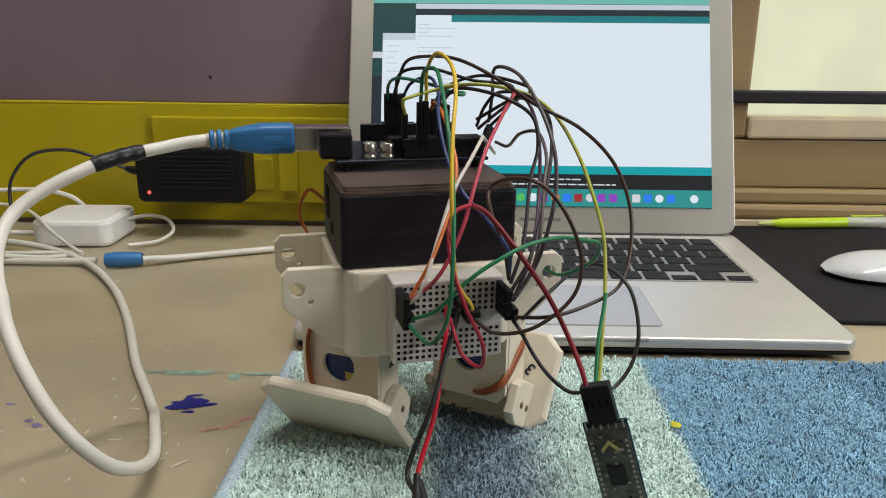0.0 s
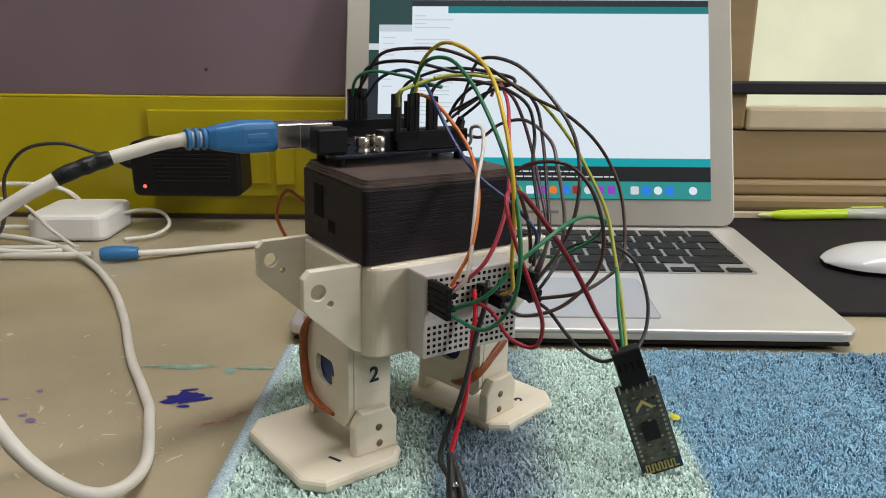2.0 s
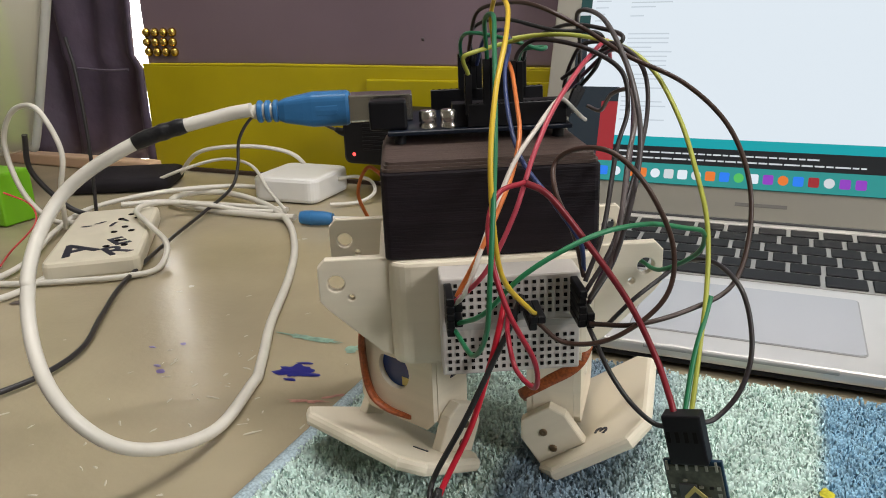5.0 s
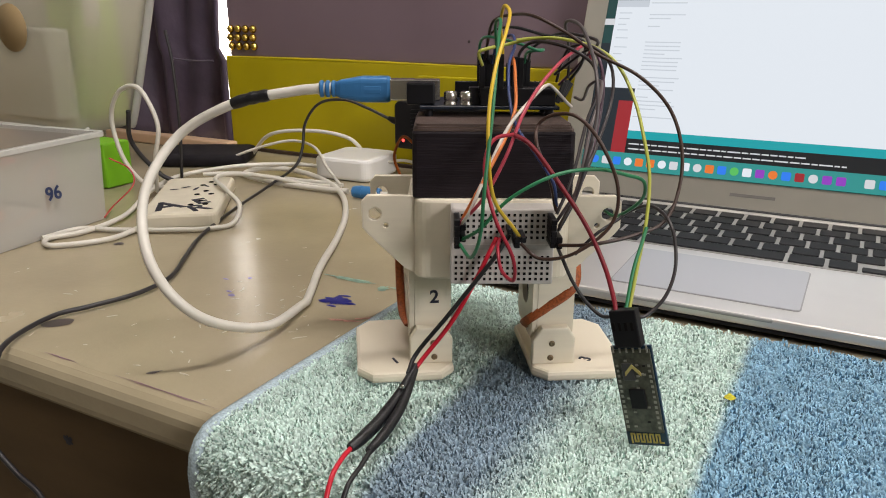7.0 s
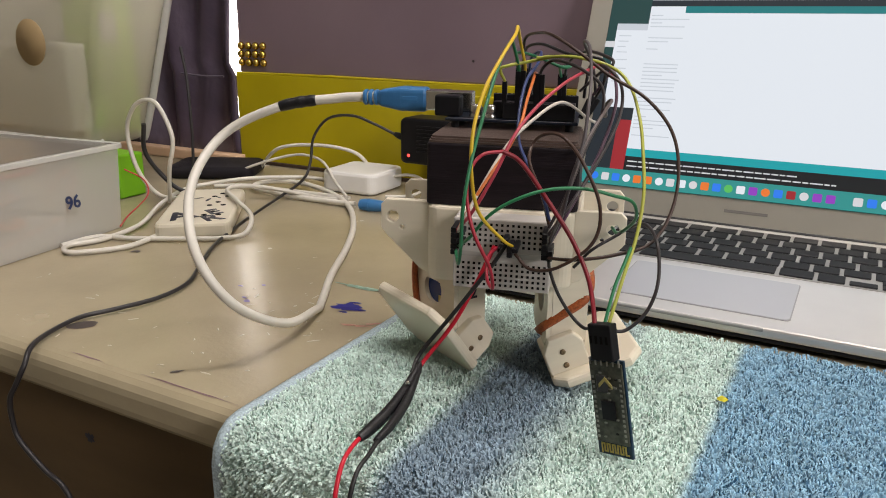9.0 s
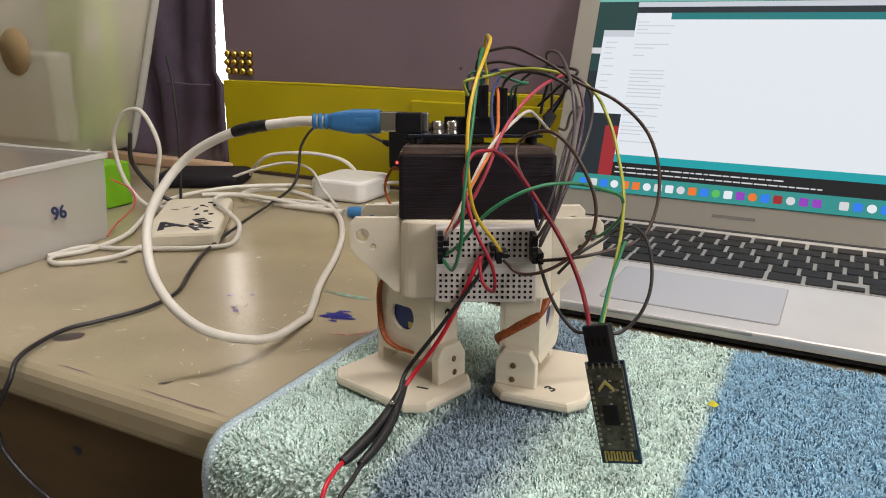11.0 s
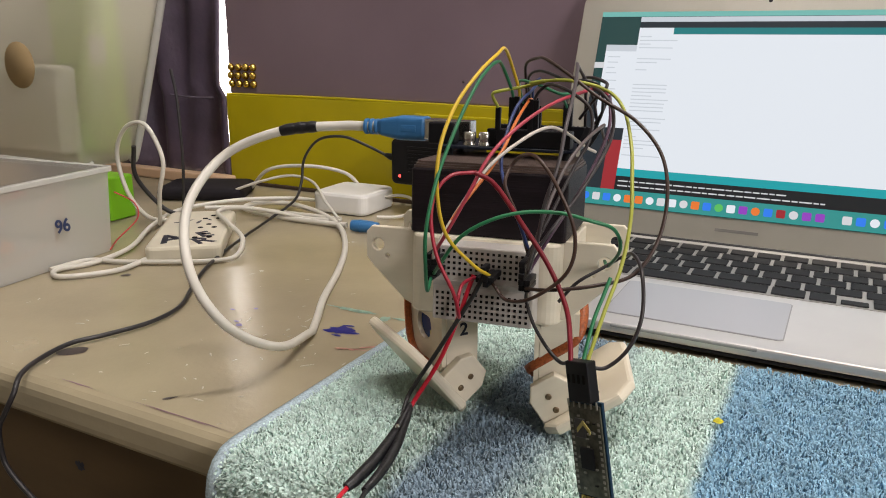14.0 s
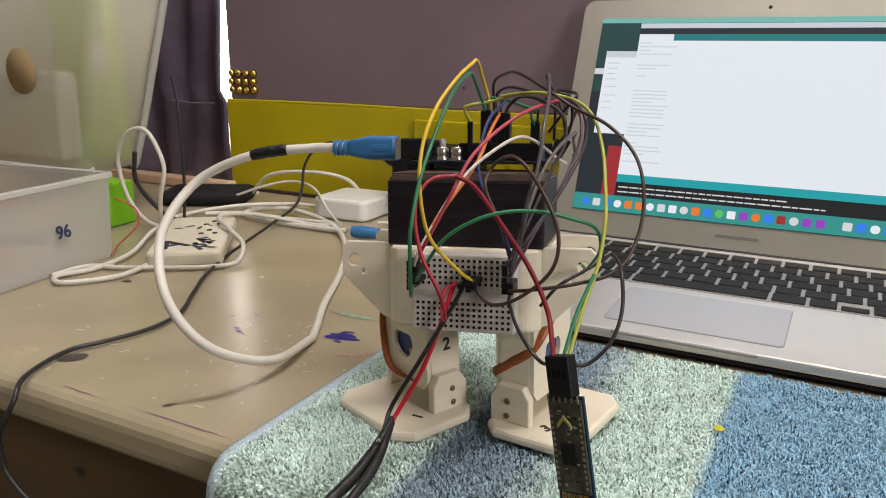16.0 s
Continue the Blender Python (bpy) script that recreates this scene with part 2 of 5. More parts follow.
def lathe(profile, m=None, sides=20, bm=None):
    """A turned body from a profile of (radius, height)."""
    own = bmesh.new()
    rings = [[own.verts.new((r * math.cos(a), r * math.sin(a), z)) for a in (2 * math.pi * k / sides for k in range(sides))] for r, z in profile]
    for a, b in zip(rings, rings[1:]):
        for k in range(sides):
            own.faces.new((a[k], a[(k + 1) % sides], b[(k + 1) % sides], b[k])).smooth = True
    for cap in (rings[0][::-1], rings[-1]):
        for e in own.faces.new(cap).edges:
            e.smooth = False
    if m is not None:
        own.transform(m)
    return joined(bm, own)


def smooth_path(points, steps=8):
    """A Catmull-Rom line through the points."""
    p = [Vector(q) for q in points]
    p = [2 * p[0] - p[1]] + p + [2 * p[-1] - p[-2]]
    out = []
    for i in range(1, len(p) - 2):
        a, b, c, d = p[i - 1:i + 3]
        for k in range(steps):
            t = k / steps
            out.append(0.5 * (2 * b + (c - a) * t + (2 * a - 5 * b + 4 * c - d) * t * t + (3 * b - a - 3 * c + d) * t ** 3))
    out.append(p[-2])
    return out


def tube(points, r, steps=8, sides=8, bm=None, flat=1.0):
    """A cord along the points; r may change along it (a list, one for each point)."""
    bm = bm or bmesh.new()
    line = smooth_path(points, steps)
    rs = [r] * len(line)
    if isinstance(r, (list, tuple)):
        rs = [v.x for v in smooth_path([(q, 0, 0) for q in r], steps)]
    up = Vector((0.13, 0.21, 0.97)).normalized()
    rings = []
    for i, c in enumerate(line):
        d = (line[min(i + 1, len(line) - 1)] - line[max(i - 1, 0)]).normalized()
        u = (up - d * up.dot(d)).normalized()
        up = u
        w = d.cross(u)
        rings.append([bm.verts.new(c + rs[i] * (math.cos(a) * u + flat * math.sin(a) * w)) for a in (2 * math.pi * k / sides for k in range(sides))])
    for a, b in zip(rings, rings[1:]):
        for k in range(sides):
            bm.faces.new((a[k], a[(k + 1) % sides], b[(k + 1) % sides], b[k])).smooth = True
    for cap in (rings[0][::-1], rings[-1]):
        for e in bm.faces.new(cap).edges:
            e.smooth = False
    return bm


def mm(points):
    return [(x / 1000, y / 1000, z / 1000) for x, y, z in points]


def writing(name, body, size, material, parent, m, label=""):
    """Letters in the built-in font as a thin mesh."""
    cu = bpy.data.curves.new(name, "FONT")
    cu.body, cu.size, cu.extrude, cu.align_x, cu.align_y = body, size, 0.00015, "CENTER", "CENTER"
    cu.offset = 0.022 * size
    tmp = bpy.data.objects.new(name, cu)
    me = bpy.data.meshes.new_from_object(tmp)
    bpy.data.objects.remove(tmp)
    me.materials.clear()
    o = placed(name, me, material, parent, label)
    o.matrix_local = m
    return o


def blot(seed, cx, cy, sx, sy, z, rough=0.35, n=26, turn=0.0):
    """A splash of paint with a ragged outline, lying flat."""
    rnd = random.Random(seed)
    bm = bmesh.new()
    rs = [1 + rough * rnd.uniform(-1, 1) for _ in range(n)]
    ca, sa = math.cos(turn), math.sin(turn)
    vs = []
    for k in range(n):
        a, r = 2 * math.pi * k / n, (rs[k] + rs[k - 1]) / 2
        x, y = sx * r * math.cos(a), sy * r * math.sin(a)
        vs.append(bm.verts.new((cx + ca * x - sa * y, cy + sa * x + ca * y, z)))
    mid = bm.verts.new((cx, cy, z + 0.0002))
    for k in range(n):
        bm.faces.new((vs[k], vs[(k + 1) % n], mid))
    return bm


# ---- the room ----
def build_room():
    for name, b, m, lab, cat in (
            ("floor", (-1.4, 1.7, -2.7, 0.5, -0.80, -0.75), FLOORM, "brown tiled room floor", "floor"),
            ("ceiling", (-1.4, 1.7, -2.7, 0.5, 1.70, 1.75), CEILM, "plain white ceiling", "ceiling"),
            ("wall_west", (-1.40, -1.35, -2.65, 0.5, -0.75, 1.70), WALLM, "plain cream room wall", "wall"),
            ("wall_south", (-1.4, 1.65, -2.7, -2.65, -0.75, 1.70), WALLM, "plain cream room wall", "wall")):
        tagged(finish(name, box(*b), m), lab, cat, kind="structure")
    # the east wall has the room's other window, through which the daylight comes
    out = slab([(-2.7, -0.75), (0.5, -0.75), (0.5, 1.70), (-2.7, 1.70)], 1.65, 1.70, [[(-1.00, 0.54), (-0.44, 0.54), (-0.44, 1.10), (-1.00, 1.10)]], axis="x")
    tagged(finish("wall_east", out, WALLM), "cream room wall with a window opening", "wall", kind="structure")
    # the north wall: a narrow gap lets the daylight in beside the mauve board
    for name, b in (("wall_north", (-1.35, -0.600, 0.345, 0.39, -0.75, 1.70)), ("wall_north", (-0.461, 0.335, 0.345, 0.39, -0.75, 1.70)),
                    ("wall_north", (0.335, 1.65, 0.345, 0.39, -0.75, 0.085)), ("wall_north", (0.335, 1.65, 0.345, 0.39, 0.80, 1.70)),
                    ("wall_north", (1.20, 1.65, 0.345, 0.39, 0.085, 0.80))):
        tagged(finish(name, box(*b), WALLM), "cream wall behind the desk", "wall", kind="structure")
    tagged(finish("backdrop", box(-0.95, -0.36, 0.46, 0.47, -0.1, 0.9), DAYLIGHT), "bright daylight outside the gap", "backdrop", kind="structure")


def build_desk():
    top = finish("desk_top", box(-1.3, 1.2, -0.207, 0.302, -0.026, 0.0, 0.009, 4), DESK)
    tagged(top, "olive-beige painted wooden desk top with paint stains and worn edge", "desk", kind="structure")
    front = finish("desk_front", box(-1.3, 1.2, -0.186, -0.172, -0.30, -0.026), DESKFRONT)
    tagged(front, "brown painted front panel under the desk top", "desk", kind="structure")
    for x in (-1.28, 1.15):
        tagged(finish("desk_leg", box(x, x + 0.05, -0.18, 0.28, -0.75, -0.026, 0.003), DESKFRONT), "brown painted desk side panel", "desk", kind="structure")
    part("worn_spot", blot(3, -0.139, -0.0, 0.004, 0.003, 0, 0.5), INK, front).matrix_local = pose(0, -0.1865, -0.062, 90, 0, 0)
    ink = mat("blue_paint", (0.012, 0.014, 0.17), 0.45)
    teal = mat("teal_paint", (0.21, 0.32, 0.25), 0.5, var=0.3, scale=200)
    pink = mat("pink_paint", (0.42, 0.20, 0.16), 0.6, var=0.3, scale=200)
    chip = mat("paint_chip", (0.46, 0.41, 0.31), 0.7)
    lilac = mat("lilac_paint", (0.16, 0.12, 0.26), 0.5)
    dark = mat("dark_knot", (0.075, 0.06, 0.055), 0.5)
    z = 0.0004
    splash = blot(11, -0.0365, -0.0655, 0.0085, 0.0072, z, 0.45, 30)
    for args in ((12, -0.0275, -0.0655, 0.0055, 0.0018, z, 0.5, 14), (13, -0.037, -0.0565, 0.0055, 0.0012, z, 0.5, 14, 0.15), (14, -0.034, -0.0735, 0.0035, 0.0012, z, 0.5, 12)):
        joined(splash, blot(*args))
    part("paint_splash", splash, ink, top, "deep blue paint splash")
    streak = blot(21, -0.050, -0.030, 0.018, 0.0028, z, 0.45, 40)
    joined(streak, blot(22, -0.0225, -0.0335, 0.0035, 0.0042, z, 0.5, 18))
    joined(streak, blot(24, -0.010, -0.030, 0.008, 0.0018, z, 0.5, 20))
    part("paint_streak", streak, teal, top, "faded teal paint streak")
    rub = blot(31, -0.014, -0.088, 0.010, 0.0016, z, 0.7, 24, 0.3)
    joined(rub, blot(32, -0.004, -0.079, 0.006, 0.0012, z, 0.7, 18, 0.6))
    part("paint_smear", rub, pink, top, "pale pink paint smear")
    spots = blot(41, -0.100, -0.089, 0.0026, 0.002, z, 0.4, 12)
    for k, (x, y) in enumerate(((-0.124, -0.069), (-0.106, -0.085), (-0.112, -0.06))):
        joined(spots, blot(42 + k, x, y, 0.0022, 0.0015, z, 0.5, 12))
    part("paint_drops", spots, lilac, top, "small lilac paint drops")
    part("wood_knot", blot(51, -0.157, -0.169, 0.009, 0.0055, z, 0.15, 20, 0.9), dark, top, "dark oval knot")
    part("dark_mark", joined(blot(52, -0.059, -0.186, 0.0035, 0.0012, z, 0.6, 12, 0.9), blot(53, -0.252, -0.050, 0.003, 0.003, z + 0.0002, 0.6, 12)), dark, top)
    rnd = random.Random(5)
    chips = bmesh.new()
    for k in range(75):
        x, y = rnd.uniform(-0.34, 0.0), rnd.uniform(-0.20, 0.02)
        if k < 45:
            x, y = rnd.gauss(-0.065, 0.03), rnd.gauss(-0.10, 0.035)
        if k > 70:
            x, y = rnd.uniform(-0.3, 0.0), rnd.gauss(-0.196, 0.004)
        s = rnd.uniform(0.0004, 0.0014)
        joined(chips, blot(60 + k, x, max(-0.198, y), s * rnd.uniform(1, 3), s * 0.55, z, 0.8, 9, rnd.uniform(0, 3)))
    tagged(part("paint_chips", chips, chip, top, "pale chips and scratches in the paint"), kind="stuff")
    edge = blot(200, -0.04, -0.1975, 0.030, 0.0007, 0.0003, 0.8, 40)
    joined(edge, blot(201, -0.115, -0.1975, 0.015, 0.0006, 0.0003, 0.8, 30))
    part("edge_stain", edge, mat("lilac_edge_stain", (0.24, 0.15, 0.16), 0.6), top, "pinkish stain on the worn edge")


def build_back():
    tagged(finish("mauve_board", box(-0.461, 0.333, 0.302, 0.342, 0.112, 1.0, 0.002), PURPLE), "mauve painted board standing behind the desk", "board", kind="structure")
    low = finish("yellow_board", box(-0.461, 0.333, 0.294, 0.341, 0.001, 0.1115, 0.0015), YELLOW)
    tagged(low, "bright yellow painted wooden board with raised strips", "board", kind="structure")
    part("raised_panel", box(-0.187, 0.06, 0.2885, 0.2938, 0.022, 0.101, 0.0012), YELLOW, low)
    part("cleat", box(-0.071, -0.0535, 0.284, 0.288, 0.034, 0.079, 0.001), YELLOW, low)
    # this cleat's shade is put into its colour, a darker yellow
    part("cleat", box(-0.095, -0.077, 0.286, 0.2882, 0.034, 0.064, 0.001), mat("yellow_shaded_block", (0.36, 0.29, 0.01), 0.4, var=0.1), low)
    part("top_ridge", tube([(-0.461, 0.296, 0.1115), (-0.3, 0.2955, 0.1125), (-0.1, 0.296, 0.1112), (0.33, 0.296, 0.1115)], 0.0018, 6, 6), YELLOW, low)
    part("gap_line", box(-0.461, 0.333, 0.2885, 0.2936, 0.0006, 0.004), mat("dark_gap", (0.05, 0.03, 0.02), 0.8), low)
    dots = mat("dark_nail", (0.05, 0.035, 0.04), 0.5)
    nail = lathe([(0.0001, 0), (0.0016, 0), (0.0012, 0.0007), (0.0001, 0.0009)], pose(-0.133, 0.302, 0.136, 90), 10)
    tagged(finish("nail", nail, dots), "small dark nail in the mauve board", "nail")
    # brass studs in three rows on the mauve board
    stud = None
    for r in range(3):
        for c in range(4):
            m = pose(-0.4555 + 0.0118 * c - 0.001 * (r % 2), 0.302, 0.1245 + 0.0100 * r, 90)
            if stud is None:
                stud = tagged(finish("brass_stud", lathe([(0.0044, 0), (0.0049, 0.001), (0.0042, 0.0038), (0.0020, 0.0058), (0.0002, 0.0062)], None, 14), BRASS), "domed brass stud on the mauve board", "stud", group="brass studs")
                stud.matrix_world = m
            else:
                copy_thing(stud, m)
    # purple cloth hanging to the left of the gap
    bm = bmesh.new()
    nx, nz = 46, 40
    grid = []
    for i in range(nx + 1):
        row = []
        for k in range(nz + 1):
            u, v = i / nx, k / nz
            x = -0.74 + (0.2788 if v < 0.18 else 0.2680) * u
            z = 0.002 + 0.60 * v
            y = 0.308 + 0.008 * math.sin(17 * u + 3 * v) + 0.006 * math.sin(31 * u - 5 * v) + 0.010 * noise.noise((4 * u, 5 * v, 0.4))
            row.append(bm.verts.new((x, y, z)))
        grid.append(row)
    for i in range(nx):
        for k in range(nz):
            bm.faces.new((grid[i][k], grid[i + 1][k], grid[i + 1][k + 1], grid[i][k + 1])).smooth = True
    got = bmesh.ops.extrude_face_region(bm, geom=bm.faces[:])
    bmesh.ops.translate(bm, verts=[v for v in got["geom"] if isinstance(v, bmesh.types.BMVert)], vec=(0, 0.004, 0))
    cloth = finish("purple_curtain", bm, PURPLECLOTH)
    tagged(cloth, "crumpled dark purple cloth hanging behind the desk", "curtain")
    part("seam", tube([(-0.56, 0.297, 0.107), (-0.52, 0.296, 0.105), (-0.484, 0.296, 0.106)], 0.0012, 5, 6), mat("purple_seam", (0.12, 0.10, 0.14), 0.5), cloth)
    tagged(finish("wooden_slat", box(-0.66, -0.440, 0.262, 0.280, 0.0005, 0.013, 0.002), WOODPINK), "pale bare wooden slat lying at the back", "slat")
    # window frame to the right
    wall = finish("window_1", box(0.334, 0.362, 0.318, 0.344, 0.083, 0.80, 0.003), WOOD)
    tagged(wall, "wooden window frame with frosted pane and dark bar", "window", kind="structure")
    part("window_panel", box(0.334, 1.2, 0.320, 0.344, 0.036, 0.082, 0.002), WOOD, wall)
    part("moulding", box(0.334, 1.2, 0.310, 0.344, 0.0225, 0.0355, 0.003), WOOD, wall)
    part("moulding", box(0.334, 1.2, 0.304, 0.344, 0.0085, 0.0220, 0.004), WOOD, wall)
    part("window_sill", box(0.3625, 1.2, 0.316, 0.344, 0.0825, 0.1035, 0.003), WOODPALE, wall)
    part("skirting", box(0.334, 1.2, 0.3035, 0.344, 0.0008, 0.008, 0.001), WOODPALE, wall)
    part("sash_bar", box(0.3345, 1.2, 0.312, 0.3175, 0.1155, 0.1275, 0.002), mat("dark_bar", (0.02, 0.018, 0.024), 0.4), wall)
    part("pane", box(0.3622, 1.2, 0.335, 0.338, 0.1036, 0.80), GLOW, wall)


# ---- the towel ----
def build_towel():
    x0, x1, y1, y0 = 0.0075, 0.46, -0.0085, -0.207
    flat, bend, drop = y1 - y0, 0.016 * math.pi / 2, 0.16

    def at(x, s, h):
        """The place at x, s along the towel from its back edge, h above its ground."""
        if s < flat:
            return (x, y1 - s, 0.0022 + h)
        if s < flat + bend:
            a = (s - flat) / 0.016
            return (x, y0 - (0.016 + h) * math.sin(a), 0.0022 - 0.016 + (0.016 + h) * math.cos(a))
        return (x, y0 - 0.016 - h - 0.002 * math.sin(20 * x), 0.0022 - 0.016 - (s - flat - bend))

    total = flat + bend + drop
    nx, ns = 150, 120
    verts = [at(x0 + (x1 - x0) * i / nx, total * k / ns, 0.0010 * noise.noise((40 * i / nx, 40 * k / ns, 0))) for i in range(nx + 1) for k in range(ns + 1)]
    faces = [(i * (ns + 1) + k, (i + 1) * (ns + 1) + k, (i + 1) * (ns + 1) + k + 1, i * (ns + 1) + k + 1) for i in range(nx) for k in range(ns)]
    me = bpy.data.meshes.new("ground_weave")
    me.from_pydata(verts, [], faces)
    for p in me.polygons:
        p.use_smooth = True
    towel = tagged(empty("towel"), "mint and blue striped terry towel draped over the desk edge", "towel")
    placed("ground_weave", me, TOWELB, towel)
    # terry loops
    rnd = random.Random(8)
    verts, faces = [], []
    step = 0.00122
    for i in range(int((x1 - x0) / step)):
        for k in range(int((total - 0.05) / step)):
            x = x0 + step * (i + rnd.uniform(-0.1, 1.1))
            s = step * (k + rnd.uniform(-0.1, 1.1))
            if x > 0.34 and (i + k) % 2:
                continue
            tuft = noise.noise((300 * x, 300 * s, 5.0)) + 0.5 * noise.noise((560 * x, 560 * s, 1.0))
            h = 0.0026 * (0.74 + 0.34 * rnd.random()) * (1 + 0.25 * noise.noise((90 * x, 90 * s, 2.0)) + 0.52 * tuft)
            a = 9.0 * noise.noise((120 * x, 120 * s, 0)) + rnd.uniform(-1.3, 1.3)
            lx, ls = 0.0010 * math.cos(a), 0.0010 * math.sin(a)
            w, ca, sa = 0.00046, math.cos(a + 1.57), math.sin(a + 1.57)
            b = len(verts)
            for f, q, ww in ((0.0, 0.0, 1.0), (0.45, 0.72, 1.25), (1.0, 1.0, 0.75), (1.65, 0.55, 0.4)):
                for sg in (-1, 1):
                    verts.append(at(x + lx * f + sg * w * ww * ca, max(0, s + ls * f + sg * w * ww * sa), h * q))
            for j in (0, 2, 4):
                faces.append((b + j, b + j + 1, b + j + 3, b + j + 2))
    me = bpy.data.meshes.new("terry_pile")
    me.from_pydata(verts, [], faces)
    for p in me.polygons:
        p.use_smooth = True
    tagged(placed("terry_pile", me, TOWELM, towel, "looped terry pile in mint, slate and blue"), kind="stuff")
    hem = bmesh.new()
    line = [at(0.0048, total * k / 60, 0.0012) for k in range(61)]
    rows = []
    for p in line:
        rows.append([hem.verts.new((p[0] + dx, p[1], p[2] + dz)) for dx, dz in ((-0.0030, -0.0018), (-0.0026, 0.0006), (0.0, 0.0014), (0.0032, 0.0008), (0.0036, -0.001))])
    for a, b in zip(rows, rows[1:]):
        for j in range(4):
            hem.faces.new((a[j], a[j + 1], b[j + 1], b[j])).smooth = True
    part("hem", hem, HEM, towel, "flat woven blue and white hem")
    tagged(finish("highlighter_mark", blot(77, 0.1975, -0.0862, 0.0022, 0.0034, 0.0058, 0.5, 12), mat("yellow_stain", (0.50, 0.46, 0.03), 0.9, var=0.3, scale=600)), "small yellow ink stain on the towel", "stain")


# ---- the laptop ----
def build_laptop():
    lap = tagged(empty("laptop"), "open silver aluminium laptop showing a code window", "laptop")
    # wedge-shaped base: thin at the front, thicker at the hinge
    base = slab(rounded(0, 0.325, 0, 0.224, 0.011, 6), 0.0, 0.0064, bevel=0.0016)
    for v in base.verts:
        f = v.co.y / 0.224
        v.co.z = 0.0060 + v.co.z + 0.0035 * f - (0.004 * f if v.co.z < 0.003 else 0)
    base = part("base", base, ALU, lap)
    # black slab: the shade between laptop and desk put into colour
    part("underside", box(0.004, 0.319, 0.0005, 0.212, 0.0036, 0.0059, 0.0008), BLACK, lap, "black slab standing in for the shade under the laptop")

    def deck(y):
        return 0.0124 + 0.0035 * y / 0.224

    tilt = math.degrees(math.atan(0.0035 / 0.224))
    pad = part("trackpad", slab(rounded(0.1105, 0.2165, 0.0175, 0.0855, 0.003), 0, 0.0005), PAD, base)
    pad.matrix_local = pose(0, 0, deck(0) + 0.0001, tilt)
    rim = slab(rounded(0.1097, 0.2173, 0.0167, 0.0863, 0.0035), 0, 0.0003, [rounded(0.1105, 0.2165, 0.0175, 0.0855, 0.003)])
    part("trackpad_groove", rim, GROOVE, base).matrix_local = pose(0, 0, deck(0), tilt)
    well = slab(rounded(0.0225, 0.3025, 0.0975, 0.2045, 0.003), 0, 0.0003)
    part("keyboard_well", well, mat("keyboard_well_grey", (0.38, 0.37, 0.36), 0.45, metal=0.5), base).matrix_local = pose(0, 0, deck(0) + 0.0001, tilt)
    u = 0.01905
    rows = ((0.1862, 0.0130, [1.0] * 14), (0.1692, 0.0141, [1.0] * 13 + [1.5]), (0.1522, 0.0141, [1.5] + [1.0] * 13), (0.1352, 0.0141, [1.78] + [1.0] * 11 + [1.72]),
            (0.1182, 0.0141, [2.3] + [1.0] * 10 + [2.2]), (0.1000, 0.0155, [1.0, 1.0, 1.0, 1.25, 5.0, 1.25, 1.0]))
    shapes = {}
    for y, h, widths in rows:
        k = 0.2760 / sum(widths) if len(widths) > 7 else u
        x = 0.0245
        for w in widths:
            key = (round(w * k, 4), h)
            if key not in shapes:
                bm = box(0.0013, w * k - 0.0013, 0, h, 0, 0.0011, 0.0005, 1)
                shapes[key] = finish("key", bm, KEY, base).data
                first = [ob for ob in base.children if ob.data == shapes[key]][0]
            else:
                first = placed("key", shapes[key], None, base)
            first.matrix_local = pose(x, y, deck(y) + 0.0004, tilt)
            x += w * k
    for x, y in ((0.2435, 0.1000), (0.2626, 0.1000), (0.2626, 0.1090), (0.2817, 0.1000)):
        key = ("arrow",)
        if key not in shapes:
            shapes[key] = finish("key", box(0.0013, u - 0.0013, 0, 0.0080, 0, 0.0011, 0.0005, 1), KEY, base).data
            first = [ob for ob in base.children if ob.data == shapes[key]][0]
        else:
            first = placed("key", shapes[key], None, base)
        first.matrix_local = pose(x, y, deck(y) + 0.0004, tilt)
    part("hinge", tube([(0.045, 0.2165, 0.0145), (0.16, 0.2165, 0.0145), (0.28, 0.2165, 0.0145)], 0.0042, 4, 10), mat("hinge_black", (0.03, 0.03, 0.032), 0.5), lap)
    notch = box(0.120, 0.205, -0.0006, 0.0030, 0.0100, 0.0121, 0.0006)
    part("finger_notch", notch, GROOVE, base)
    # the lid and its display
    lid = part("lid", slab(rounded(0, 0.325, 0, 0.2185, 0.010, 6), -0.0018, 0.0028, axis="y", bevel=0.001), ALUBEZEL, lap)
    lid.matrix_local = pose(0, 0.2150, 0.0165, -20.9)
    f = -0.0022
    x0, z0 = 0.0195, 0.0215
    layers = [
        ("display", 0, 0.286, 0, 0.179, "pine"), ("desktop_shadow", 0, 0.040, 0.0147, 0.110, "dark"), ("desktop_accent", 0.024, 0.040, 0.0147, 0.060, "red"),
        ("menu_bar", 0, 0.286, 0.1745, 0.179, "menu"), ("side_window", 0.0085, 0.040, 0.071, 0.148, "white"), ("side_title", 0.0085, 0.040, 0.142, 0.148, "grey"), ("side_tab", 0.0, 0.009, 0.126, 0.1315, "pale"),
        ("main_window", 0.0365, 0.286, 0.0345, 0.1640, "white"), ("title_bar", 0.0365, 0.286, 0.1695, 0.1740, "grey"), ("tool_bar", 0.0365, 0.286, 0.1640, 0.1694, "dark"),
        ("tab_bar", 0.067, 0.286, 0.1580, 0.1640, "toolbar"), ("status_bar", 0.0365, 0.286, 0.0275, 0.0345, "teal"), ("console", 0.0365, 0.286, 0.0150, 0.0275, "console"), ("dock", 0.0, 0.286, 0.0004, 0.0150, "dock")]
    for n, (name, a, b, c, d, m) in enumerate(layers):
        s = 0.00006 * n
